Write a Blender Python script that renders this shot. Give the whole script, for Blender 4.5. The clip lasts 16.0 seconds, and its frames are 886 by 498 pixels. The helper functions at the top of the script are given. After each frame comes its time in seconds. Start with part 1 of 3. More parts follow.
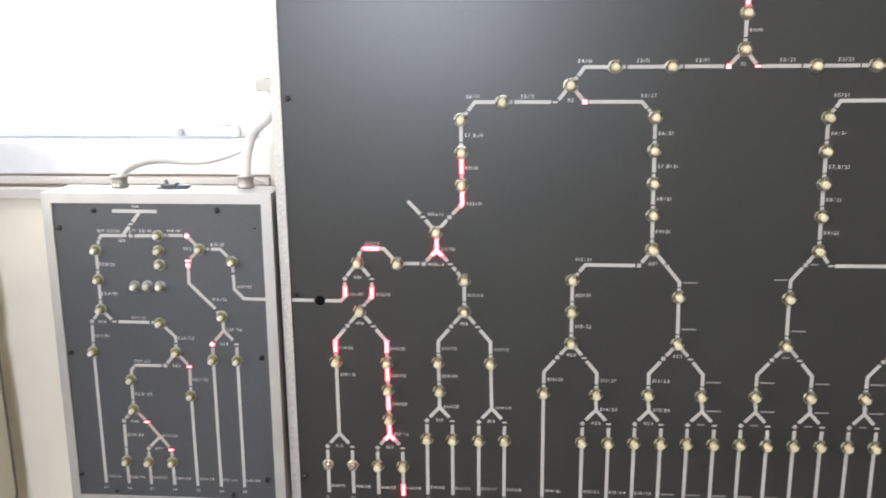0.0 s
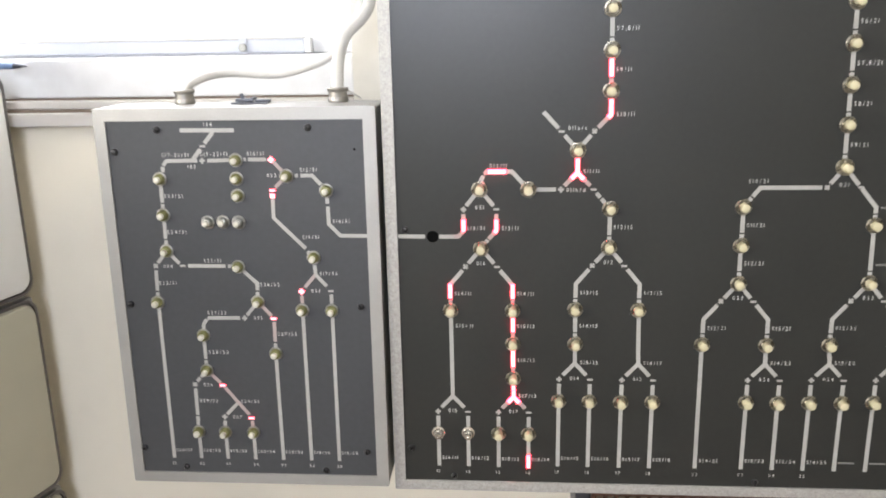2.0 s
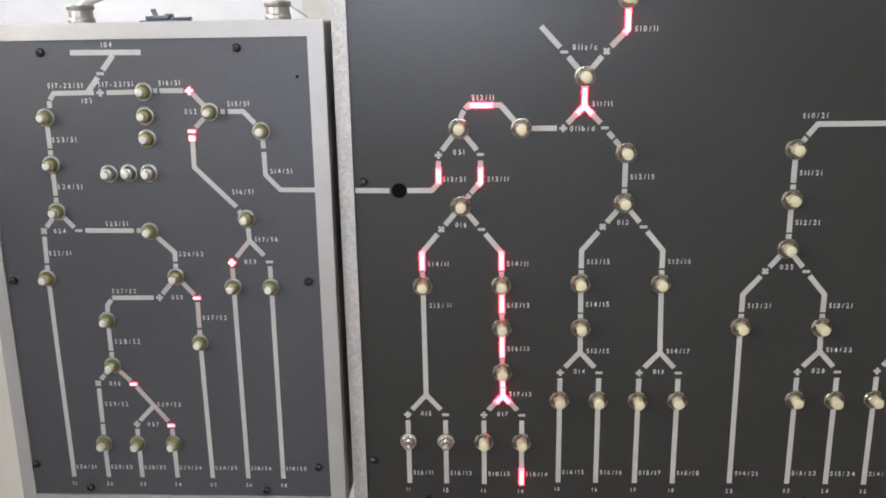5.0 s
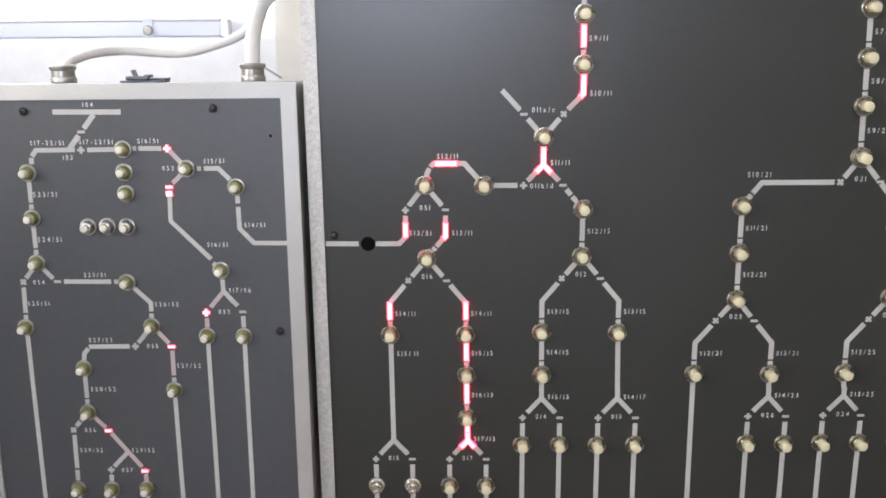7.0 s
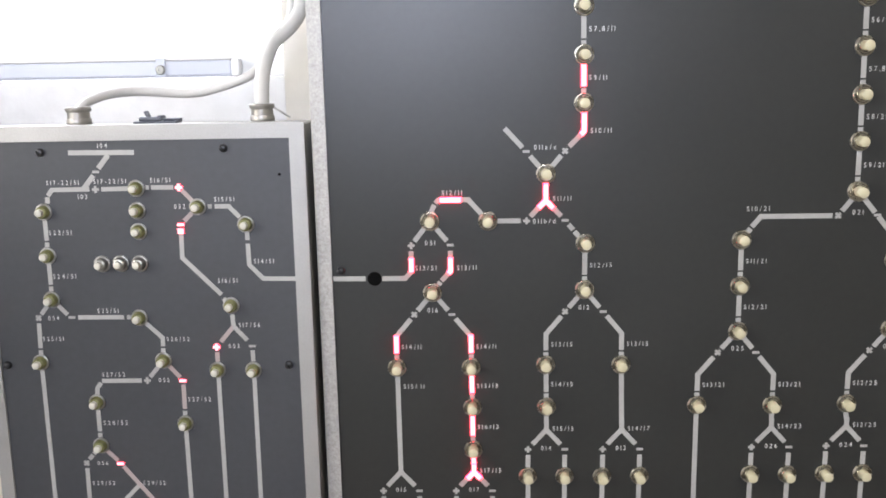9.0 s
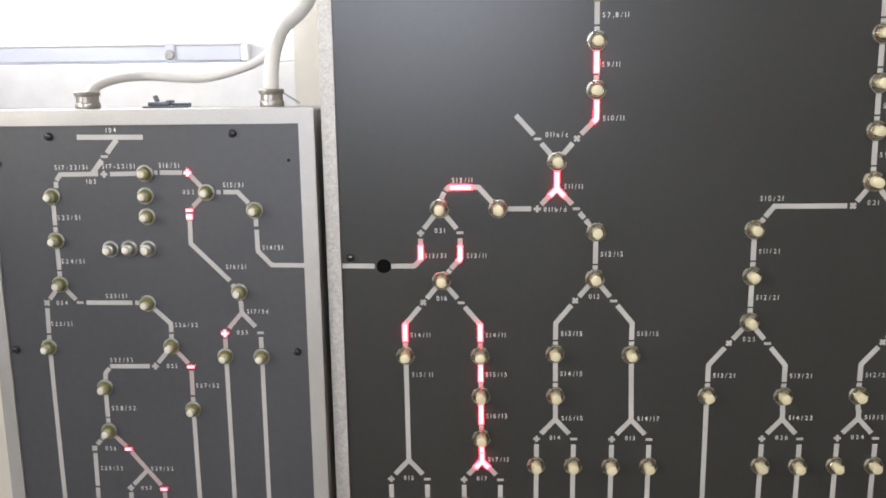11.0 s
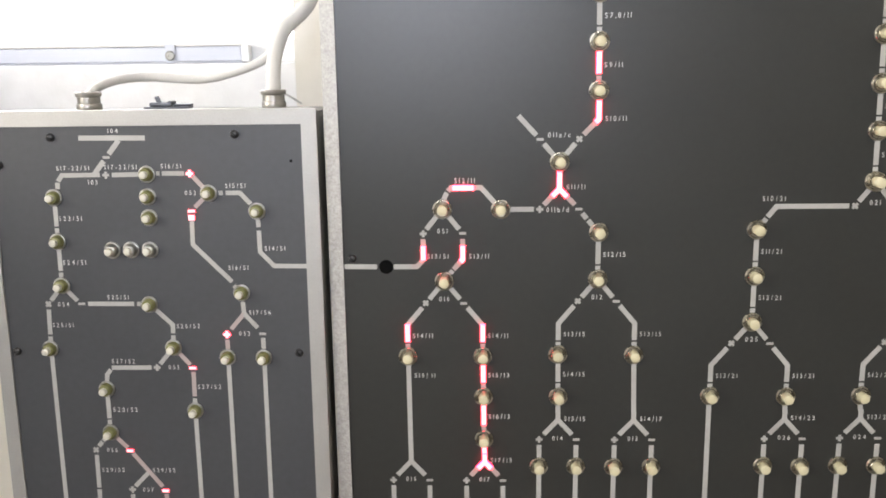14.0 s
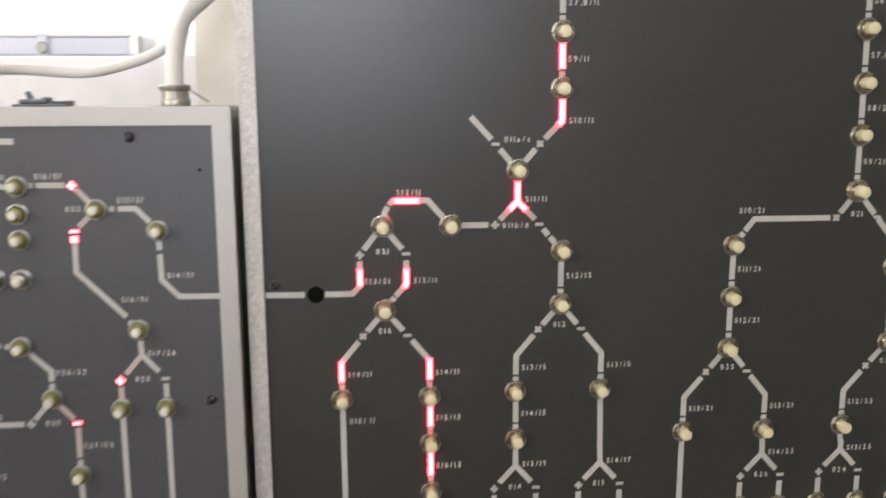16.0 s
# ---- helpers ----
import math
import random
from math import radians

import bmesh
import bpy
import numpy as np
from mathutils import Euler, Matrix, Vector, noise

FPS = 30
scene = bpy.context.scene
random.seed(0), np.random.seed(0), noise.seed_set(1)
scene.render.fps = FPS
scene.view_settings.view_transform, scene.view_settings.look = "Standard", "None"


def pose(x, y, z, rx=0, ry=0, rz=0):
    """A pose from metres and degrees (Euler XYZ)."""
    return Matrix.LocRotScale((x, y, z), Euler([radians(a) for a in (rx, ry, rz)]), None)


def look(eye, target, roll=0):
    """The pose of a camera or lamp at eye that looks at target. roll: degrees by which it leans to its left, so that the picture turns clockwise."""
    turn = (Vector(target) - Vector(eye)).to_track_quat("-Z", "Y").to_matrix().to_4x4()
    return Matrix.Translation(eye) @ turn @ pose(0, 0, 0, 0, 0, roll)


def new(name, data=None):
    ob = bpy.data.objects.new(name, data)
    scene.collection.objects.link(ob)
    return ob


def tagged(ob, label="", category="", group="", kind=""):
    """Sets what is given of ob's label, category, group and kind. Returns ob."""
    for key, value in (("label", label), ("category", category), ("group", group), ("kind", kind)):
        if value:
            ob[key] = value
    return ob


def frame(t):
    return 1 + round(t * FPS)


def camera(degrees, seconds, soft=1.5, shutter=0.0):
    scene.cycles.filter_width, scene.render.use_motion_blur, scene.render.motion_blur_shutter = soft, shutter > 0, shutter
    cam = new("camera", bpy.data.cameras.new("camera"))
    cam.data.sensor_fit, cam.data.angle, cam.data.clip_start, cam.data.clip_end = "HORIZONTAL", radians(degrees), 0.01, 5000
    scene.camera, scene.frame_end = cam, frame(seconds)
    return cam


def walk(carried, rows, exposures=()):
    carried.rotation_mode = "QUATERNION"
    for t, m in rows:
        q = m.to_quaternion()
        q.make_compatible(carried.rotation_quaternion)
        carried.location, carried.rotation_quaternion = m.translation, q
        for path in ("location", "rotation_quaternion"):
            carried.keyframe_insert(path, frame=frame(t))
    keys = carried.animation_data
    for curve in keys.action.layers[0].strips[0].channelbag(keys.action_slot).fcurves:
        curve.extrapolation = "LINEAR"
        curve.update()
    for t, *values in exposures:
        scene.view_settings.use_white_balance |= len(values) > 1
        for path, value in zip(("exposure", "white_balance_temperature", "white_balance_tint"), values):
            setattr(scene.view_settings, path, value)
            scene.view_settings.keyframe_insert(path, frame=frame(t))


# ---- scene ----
cam = camera(53.6, 16.0, 1.75, 0.5)
PATH = [
    (0, (0.242, -1.038, 1.59), (0.08, 0.899, 1.12), -0.5),
    (0.5, (0.225, -1.033, 1.566), (0.0, 0.901, 1.107), -0.8),
    (1, (0.179, -0.995, 1.553), (-0.079, 0.93, 1.079), -1.1),
    (1.5, (0.116, -0.936, 1.53), (-0.138, 0.983, 1.025), -2.0),
    (2, (0.083, -0.876, 1.504), (-0.076, 1.043, 0.962), -1.2),
    (2.5, (0.12, -0.789, 1.455), (-0.129, 1.123, 0.923), -1.6),
    (3, (0.082, -0.699, 1.427), (-0.098, 1.195, 0.812), -1.6),
    (3.5, (0.047, -0.658, 1.409), (0.01, 1.243, 0.787), -1.6),
    (4, (0.055, -0.669, 1.412), (-0.015, 1.241, 0.824), -1.0),
    (4.2, (0.06, -0.676, 1.408), (-0.058, 1.237, 0.835), -1.4),
    (6.5, (0.08, -0.717, 1.429), (0.019, 1.226, 0.958), -0.4),
    (7, (0.083, -0.725, 1.433), (0.031, 1.223, 0.982), -0.6),
    (7.5, (0.087, -0.731, 1.434), (0.025, 1.222, 1.007), -0.9),
    (8, (0.087, -0.735, 1.439), (0.028, 1.221, 1.027), -0.8),
    (8.5, (0.088, -0.739, 1.441), (0.021, 1.221, 1.047), -1.1),
    (9, (0.088, -0.738, 1.444), (0.013, 1.221, 1.05), -1.1),
    (9.5, (0.087, -0.736, 1.442), (0.005, 1.22, 1.035), -0.9),
    (12, (0.086, -0.732, 1.442), (-0.011, 1.22, 1.019), -0.8),
    (12.5, (0.083, -0.731, 1.44), (-0.012, 1.221, 1.013), -0.7),
    (13, (0.082, -0.73, 1.439), (-0.007, 1.222, 1.013), -0.6),
    (13.5, (0.083, -0.731, 1.441), (-0.008, 1.221, 1.014), -0.6),
    (14, (0.081, -0.733, 1.441), (-0.004, 1.222, 1.026), -0.8),
    (14.5, (0.081, -0.728, 1.44), (0.004, 1.227, 1.025), -0.6),
    (15, (0.079, -0.721, 1.437), (0.006, 1.231, 1.008), -0.2),
    (15.5, (0.071, -0.69, 1.434), (0.033, 1.262, 1.001), 0.1),
    (16, (0.035, -0.626, 1.426), (0.216, 1.328, 1.039), -0.1),
]
walk(cam, [(t, look(eye, target, roll)) for t, eye, target, roll in PATH],
     exposures=[(0.0, 0.43, 6500, 12), (1.0, 0.34, 6500, 12), (1.6, 0.28, 6600, 11), (2.6, 0.16, 6750, 11), (3.5, -0.02, 7050, 10),
                (4.0, 0.01, 6500, 12), (4.2, 0.01, 6450, 13), (6.5, 0.06, 6350, 14), (9.5, 0.07, 6350, 14), (12.0, 0.08, 6750, 12), (14.5, 0.08, 6750, 12),
                (15.5, 0.01, 6850, 14), (16.0, -0.13, 6950, 14)])

# ---- light: daylight from three windows and a ceiling lamp ----
world = bpy.data.worlds.new("daylight")
scene.world = world
world.use_nodes = True
wn = world.node_tree
sky = wn.nodes.new("ShaderNodeTexSky")
sky.sky_type, sky.sun_disc, sky.sun_elevation, sky.sun_rotation = "NISHITA", False, radians(40), radians(200)
wn.links.new(sky.outputs[0], wn.nodes["Background"].inputs[0])
wn.nodes["Background"].inputs[1].default_value = 0.12


def area_lamp(name, m, sx, sy, watts, colour):
    lamp = bpy.data.lights.new(name, "AREA")
    lamp.shape, lamp.size, lamp.size_y, lamp.energy, lamp.color = "RECTANGLE", sx, sy, watts, colour
    ob = new(name, lamp)
    ob.matrix_world = m
    return ob


area_lamp("north_window_light", look((-0.85, 0.33, 1.85), (-0.75, -1.2, 1.3)), 1.1, 0.75, 18.0, (0.84, 0.91, 1.0))
area_lamp("west_window_light", look((-1.67, -1.05, 1.80), (0.0, -0.1, 1.3)), 1.0, 0.8, 43.0, (1.0, 0.98, 0.92))
area_lamp("south_window_light", look((-0.14, -2.46, 1.94), (-0.05, 0.0, 1.4)), 0.70, 0.76, 36.0, (0.76, 0.83, 1.0))
area_lamp("ceiling_light", look((1.25, -1.70, 2.90), (0.2, -0.3, 1.2)), 0.30, 0.45, 22.0, (1.0, 0.93, 0.80))


# ---- materials ----
def mat(name, colour, rough=0.5, metal=0.0, vary=0.12, scale=40.0, bump=0.0, bump_scale=300.0, spec=0.5, coarse=None, streak=(1, 1, 1), rub=0.07):
    m = bpy.data.materials.new(name)
    m.use_nodes = True
    nt = m.node_tree
    b = nt.nodes["Principled BSDF"]
    b.inputs["Roughness"].default_value, b.inputs["Metallic"].default_value = rough, metal
    b.inputs["Specular IOR Level"].default_value = spec
    tc = nt.nodes.new("ShaderNodeTexCoord")
    mp = nt.nodes.new("ShaderNodeMapping")
    mp.inputs["Scale"].default_value = streak
    nt.links.new(tc.outputs["Object"], mp.inputs[0])
    fine = nt.nodes.new("ShaderNodeTexNoise")
    fine.inputs["Scale"].default_value, fine.inputs["Detail"].default_value = scale, 5
    wide = nt.nodes.new("ShaderNodeTexNoise")
    wide.inputs["Scale"].default_value, wide.inputs["Detail"].default_value = coarse or scale / 9, 3
    for n in (fine, wide):
        nt.links.new(mp.outputs[0], n.inputs["Vector"])
    add = nt.nodes.new("ShaderNodeMath")
    add.operation = "ADD"
    nt.links.new(fine.outputs[0], add.inputs[0])
    nt.links.new(wide.outputs[0], add.inputs[1])
    ramp = nt.nodes.new("ShaderNodeMapRange")
    ramp.inputs["From Min"].default_value, ramp.inputs["From Max"].default_value = 0.6, 1.4
    ramp.inputs["To Min"].default_value, ramp.inputs["To Max"].default_value = 1 - vary, 1 + vary
    nt.links.new(add.outputs[0], ramp.inputs[0])
    mul = nt.nodes.new("ShaderNodeVectorMath")
    mul.operation = "SCALE"
    mul.inputs[0].default_value = colour
    nt.links.new(ramp.outputs[0], mul.inputs["Scale"])
    nt.links.new(mul.outputs[0], b.inputs["Base Color"])
    rr = nt.nodes.new("ShaderNodeMapRange")
    rr.inputs["To Min"].default_value, rr.inputs["To Max"].default_value = max(rough - rub, 0.02), min(rough + rub, 1)
    nt.links.new(wide.outputs[0], rr.inputs[0])
    nt.links.new(rr.outputs[0], b.inputs["Roughness"])
    if bump:
        nz = nt.nodes.new("ShaderNodeTexNoise")
        nz.inputs["Scale"].default_value, nz.inputs["Detail"].default_value = bump_scale, 3
        nt.links.new(tc.outputs["Object"], nz.inputs["Vector"])
        bp = nt.nodes.new("ShaderNodeBump")
        bp.inputs["Strength"].default_value, bp.inputs["Distance"].default_value = bump, 0.0006
        nt.links.new(nz.outputs[0], bp.inputs["Height"])
        nt.links.new(bp.outputs[0], b.inputs["Normal"])
    return m


def glow(name, colour, strength, base=(0.5, 0.45, 0.42)):
    m = bpy.data.materials.new(name)
    m.use_nodes = True
    b = m.node_tree.nodes["Principled BSDF"]
    b.inputs["Base Color"].default_value = (*base, 1)
    b.inputs["Emission Color"].default_value = (*colour, 1)
    b.inputs["Emission Strength"].default_value = strength
    return m


M_PLATE = mat("grey_panel_laminate", (0.0202, 0.0213, 0.0196), 0.345, rub=0.025, vary=0.12, scale=160, bump=0.12, bump_scale=900, coarse=6)
# Same laminate, lighter and bluer to stand in for window light on it.
M_PLATE_LIT = mat("grey_panel_laminate_lit", (0.0415, 0.0440, 0.0475), 0.40, vary=0.12, scale=160, bump=0.12, bump_scale=900, coarse=6)
M_HAMMER = mat("hammered_silver_paint", (0.36, 0.352, 0.33), 0.42, metal=0.25, vary=0.22, scale=520, bump=1.0, bump_scale=430, coarse=260)
M_SILVER = mat("silver_grey_enamel", (0.30, 0.292, 0.275), 0.42, metal=0.25, vary=0.09, scale=800, bump=0.45, bump_scale=800, coarse=30)
M_LINE = mat("grey_line_inlay", (0.315, 0.31, 0.29), 0.5, vary=0.10, scale=120)
M_TEXT = mat("white_engraving", (0.50, 0.50, 0.475), 0.6, vary=0.12, scale=300)
M_FAINT = mat("worn_engraving", (0.17, 0.17, 0.16), 0.6, vary=0.3, scale=900, coarse=500)
M_BLACK = mat("black_enamel", (0.012, 0.012, 0.013), 0.3, vary=0.2, scale=200)
M_HOLE = mat("dark_socket", (0.003, 0.003, 0.003), 0.9, vary=0.2, scale=200, spec=0.05)
M_NICKEL = mat("aged_nickel_brass", (0.40, 0.375, 0.30), 0.28, metal=0.9, vary=0.22, scale=260, coarse=60)
M_GROOVE = mat("groove_shade_bronze", (0.11, 0.10, 0.08), 0.40, metal=0.85, vary=0.2, scale=260, coarse=60)
M_CHROME = mat("dull_chrome", (0.31, 0.305, 0.28), 0.36, metal=0.95, vary=0.12, scale=260)
M_BRIGHT = mat("bright_nickel", (0.62, 0.60, 0.54), 0.26, metal=0.9, vary=0.12, scale=260)
M_IVORY = mat("ivory_plastic", (0.47, 0.43, 0.285), 0.40, vary=0.07, scale=120)
M_OLIVE = mat("olive_brass_barrel", (0.155, 0.155, 0.062), 0.40, metal=0.2, vary=0.15, scale=220)
M_WHITECAP = mat("white_plastic", (0.47, 0.455, 0.385), 0.42, vary=0.06, scale=120)
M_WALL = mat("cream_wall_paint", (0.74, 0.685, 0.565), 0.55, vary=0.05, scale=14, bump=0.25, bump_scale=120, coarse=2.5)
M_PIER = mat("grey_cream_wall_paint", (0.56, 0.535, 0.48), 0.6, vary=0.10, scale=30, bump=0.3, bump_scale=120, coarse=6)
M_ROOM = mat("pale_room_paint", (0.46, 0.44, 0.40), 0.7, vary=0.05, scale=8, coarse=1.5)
M_WHITE = mat("white_gloss_paint", (0.60, 0.60, 0.60), 0.45, vary=0.09, scale=45, bump=0.5, bump_scale=160, coarse=7)
M_SILL = mat("cream_sill_paint", (0.47, 0.445, 0.41), 0.45, vary=0.14, scale=60, streak=(0.15, 1, 1), bump=0.2, bump_scale=90)
M_DARKWOOD = mat("worn_dark_edge", (0.16, 0.12, 0.09), 0.6, vary=0.3, scale=90, streak=(0.1, 1, 1))
M_CABLE = mat("grey_white_cable", (0.44, 0.43, 0.405), 0.5, vary=0.07, scale=60, coarse=12)
M_CLIP = mat("cream_clip_plastic", (0.36, 0.35, 0.30), 0.5, vary=0.08, scale=60)
M_GLAND = mat("nickel_gland", (0.27, 0.255, 0.23), 0.36, metal=0.9, vary=0.15, scale=180)
M_STEEL = mat("zinc_latch", (0.10, 0.105, 0.12), 0.4, metal=0.8, vary=0.2, scale=240)
M_RUBBER = mat("grey_rubber_seal", (0.20, 0.19, 0.18), 0.55, vary=0.15, scale=80)
# Two enamel hues; the lower is darkened to stand in for weaker light there.
M_DOOR_SHADED = mat("shaded_olive_enamel_door", (0.41, 0.39, 0.30), 0.38, vary=0.06, scale=16, coarse=3)
M_DOOR_LIT = mat("lit_pale_grey_enamel_door", (0.70, 0.695, 0.67), 0.38, vary=0.06, scale=16, coarse=3)
M_TRIM = mat("brushed_trim", (0.14, 0.13, 0.125), 0.4, metal=0.7, vary=0.12, scale=200, streak=(1, 1, 0.1))
M_FLOOR = mat("brown_linoleum", (0.16, 0.11, 0.075), 0.4, vary=0.2, scale=30)
# Terminal strip colours, darkened to stand in for shade under the large panel.
M_BAKELITE = mat("shaded_brown_bakelite", (0.065, 0.030, 0.019), 0.4, vary=0.2, scale=120)
M_CERAMIC = mat("shaded_cream_terminal", (0.22, 0.185, 0.13), 0.45, vary=0.15, scale=120)
M_BRASS = mat("shaded_brass_terminal", (0.40, 0.27, 0.09), 0.35, metal=0.9, vary=0.15, scale=160)
M_BLUE = mat("blue_grey_plastic", (0.16, 0.24, 0.40), 0.4, vary=0.12, scale=120)
M_PAPER = mat("white_card", (0.58, 0.59, 0.62), 0.6, vary=0.03, scale=40)
M_GREYPLASTIC = mat("pale_blue_plastic_rail", (0.43, 0.45, 0.505), 0.35, vary=0.06, scale=60, streak=(0.2, 1, 1))
M_LIT = glow("lit_red_strip", (1.0, 0.0025, 0.0320), 8.0)
M_SIDE = glow("lit_red_side", (1.0, 0.006, 0.045), 30.0)
M_CORE = glow("lit_red_core", (1.0, 0.24, 0.33), 2.4)
M_DIM = glow("faint_red_strip", (1.0, 0.34, 0.36), 0.055, (0.27, 0.25, 0.235))
M_SKY = glow("bright_overcast_sky", (0.93, 0.97, 1.0), 3.2)
M_GLASS = bpy.data.materials.new("window_glass")
M_GLASS.use_nodes = True
_g = M_GLASS.node_tree.nodes["Principled BSDF"]
_g.inputs["Transmission Weight"].default_value, _g.inputs["Roughness"].default_value, _g.inputs["IOR"].default_value = 1.0, 0.0, 1.45


# ---- mesh helpers ----
def mesh_of(name, bm, material, smooth=False):
    me = bpy.data.meshes.new(name)
    bmesh.ops.recalc_face_normals(bm, faces=bm.faces)
    if smooth:
        for f in bm.faces:
            f.smooth = True
        for e in bm.edges:
            if len(e.link_faces) == 2 and e.calc_face_angle(0) > 0.7:
                e.smooth = False
    bm.to_mesh(me)
    bm.free()
    me.materials.append(material)
    return me


def place(name, me, parent=None, at=(0, 0, 0), label=""):
    ob = new(name, me)
    ob.parent = parent
    ob.location = at
    if label:
        ob["label"] = label
    return ob


def part(name, bm, material, parent, label="", smooth=False, at=(0, 0, 0)):
    return place(name, mesh_of(name, bm, material, smooth), parent, at, label)


def box(x0, x1, y0, y1, z0, z1, bevel=0.0, segments=2, bm=None):
    bm = bm or bmesh.new()
    geo = bmesh.ops.create_cube(bm, size=1)
    vs = geo["verts"]
    for v in vs:
        v.co = ((x0 + x1) / 2 + v.co.x * (x1 - x0), (y0 + y1) / 2 + v.co.y * (y1 - y0), (z0 + z1) / 2 + v.co.z * (z1 - z0))
    if bevel:
        es = list({e for v in vs for e in v.link_edges})
        bmesh.ops.bevel(bm, geom=es, offset=bevel, segments=segments, affect="EDGES", profile=0.6)
    return bm


def lathe(profile, n=24, bm=None):
    """A turned shape about local z from (radius, height) pairs."""
    bm = bm or bmesh.new()
    rings = []
    for r, h in profile:
        rings.append([bm.verts.new((r * math.cos(2 * math.pi * k / n), r * math.sin(2 * math.pi * k / n), h)) for k in range(n)])
    for a, b in zip(rings, rings[1:]):
        for k in range(n):
            bm.faces.new((a[k], a[(k + 1) % n], b[(k + 1) % n], b[k]))
    bm.faces.new(rings[-1])
    bm.faces.new(list(reversed(rings[0])))
    return bm


def tube(points, radius, n=14):
    """A round cable along a smooth curve through the points."""
    pts = [Vector(p) for p in points]
    path = []
    for i in range(len(pts) - 1):
        p0, p1, p2, p3 = pts[max(i - 1, 0)], pts[i], pts[i + 1], pts[min(i + 2, len(pts) - 1)]
        for k in range(8):
            t = k / 8
            path.append(0.5 * (2 * p1 + (p2 - p0) * t + (2 * p0 - 5 * p1 + 4 * p2 - p3) * t * t + (3 * p1 - p0 - 3 * p2 + p3) * t ** 3))
    path.append(pts[-1])
    bm = bmesh.new()
    rings, side = [], Vector((0, 1, 0.01)).normalized()
    for i, p in enumerate(path):
        d = (path[min(i + 1, len(path) - 1)] - path[max(i - 1, 0)]).normalized()
        side = (side - d * side.dot(d)).normalized()
        up = d.cross(side)
        rings.append([bm.verts.new(p + radius * (math.cos(2 * math.pi * k / n) * side + math.sin(2 * math.pi * k / n) * up)) for k in range(n)])
    for a, b in zip(rings, rings[1:]):
        for k in range(n):
            bm.faces.new((a[k], a[(k + 1) % n], b[(k + 1) % n], b[k]))
    bm.faces.new(rings[0])
    bm.faces.new(rings[-1])
    return bm


def ring_frame(x0, x1, y0, y1, wide, z0, z1, bevel):
    """A flat rectangular frame lying in local xy."""
    bm = bmesh.new()
    levels = []
    for z, drop in ((z0, 0), (z1, 0.0016)):
        o = z - drop
        outer = [bm.verts.new(c) for c in ((x0, y0, o), (x1, y0, o), (x1, y1, o), (x0, y1, o))]
        inner = [bm.verts.new(c) for c in ((x0 + wide, y0 + wide, z), (x1 - wide, y0 + wide, z), (x1 - wide, y1 - wide, z), (x0 + wide, y1 - wide, z))]
        levels.append((outer, inner))
    (o0, i0), (o1, i1) = levels
    for k in range(4):
        j = (k + 1) % 4
        bm.faces.new((o1[k], o1[j], i1[j], i1[k]))
        bm.faces.new((o0[k], i0[k], i0[j], o0[j]))
        bm.faces.new((o0[k], o0[j], o1[j], o1[k]))
        bm.faces.new((i0[k], i1[k], i1[j], i0[j]))
    tops = set(o1 + i1)
    edges = [e for e in bm.edges if all(v in tops for v in e.verts) and e.calc_face_angle(0) > 0.5]
    edges += [e for e in bm.edges if abs(e.verts[0].co.z - e.verts[1].co.z) > 1e-6 and all(v in o0 + o1 for v in e.verts)]
    bmesh.ops.bevel(bm, geom=edges, offset=bevel, segments=3, affect="EDGES", profile=0.5)
    return bm


# ---- the diagram's pieces, in millimetres on a panel's face ----
MM = 0.001
WIDE = 4.5


def strip(points, wide, z0, z1):
    """A flat inlay along a bent line, with mitred corners."""
    ps = [Vector((u * MM, v * MM)) for u, v in points]
    h = wide * MM / 2
    left, right = [], []
    for i, p in enumerate(ps):
        a = (p - ps[i - 1]).normalized() if i else (ps[1] - p).normalized()
        b = (ps[i + 1] - p).normalized() if i < len(ps) - 1 else a
        n = Vector((-a.y - b.y, a.x + b.x)).normalized()
        n *= h / max(n.dot(Vector((-a.y, a.x))), 0.4)
        left.append(p + n)
        right.append(p - n)
    bm = bmesh.new()
    lo = [[bm.verts.new((*p, z0)) for p in row] for row in (left, right)]
    hi = [[bm.verts.new((*p, z1)) for p in row] for row in (left, right)]
    for i in range(len(ps) - 1):
        bm.faces.new((hi[0][i], hi[1][i], hi[1][i + 1], hi[0][i + 1]))
        bm.faces.new((lo[0][i], hi[0][i], hi[0][i + 1], lo[0][i + 1]))
        bm.faces.new((lo[1][i], lo[1][i + 1], hi[1][i + 1], hi[1][i]))
    for i in (0, -1):
        bm.faces.new((lo[0][i], lo[1][i], hi[1][i], hi[0][i]))
    return bm


COUNT = [0]


def line(panel, *points, lit=None, wide=WIDE):
    COUNT[0] += 1
    wide *= 0.84 if panel.name == "control_cabinet" else 0.93
    top = 0.0004 + 0.00003 * (COUNT[0] % 8)  # no two inlays that meet share a plane
    if lit == "dim":
        return part("track_line", strip(points, wide, 0, top), M_DIM, panel, "grey track line glowing faintly red")
    if lit:
        top += 0.0013
        ob = part("lit_track_line", strip(points, wide * 1.02, 0, top), M_LIT, panel, "track line lit up bright red")
        ob.data.materials.append(M_SIDE)
        for f in ob.data.polygons:
            f.material_index = int(abs(f.normal.z) < 0.5)
        inner = [towards(points[0], points[1], 0.9, back=0)[0], *points[1:-1], towards(points[-1], points[-2], 0.9, back=0)[0]]
        part("lamp_core", strip(inner, wide * 0.82, top, top + 0.0002), M_CORE, ob)
        return ob
    return part("track_line", strip(points, wide, 0, top), M_LINE, panel)


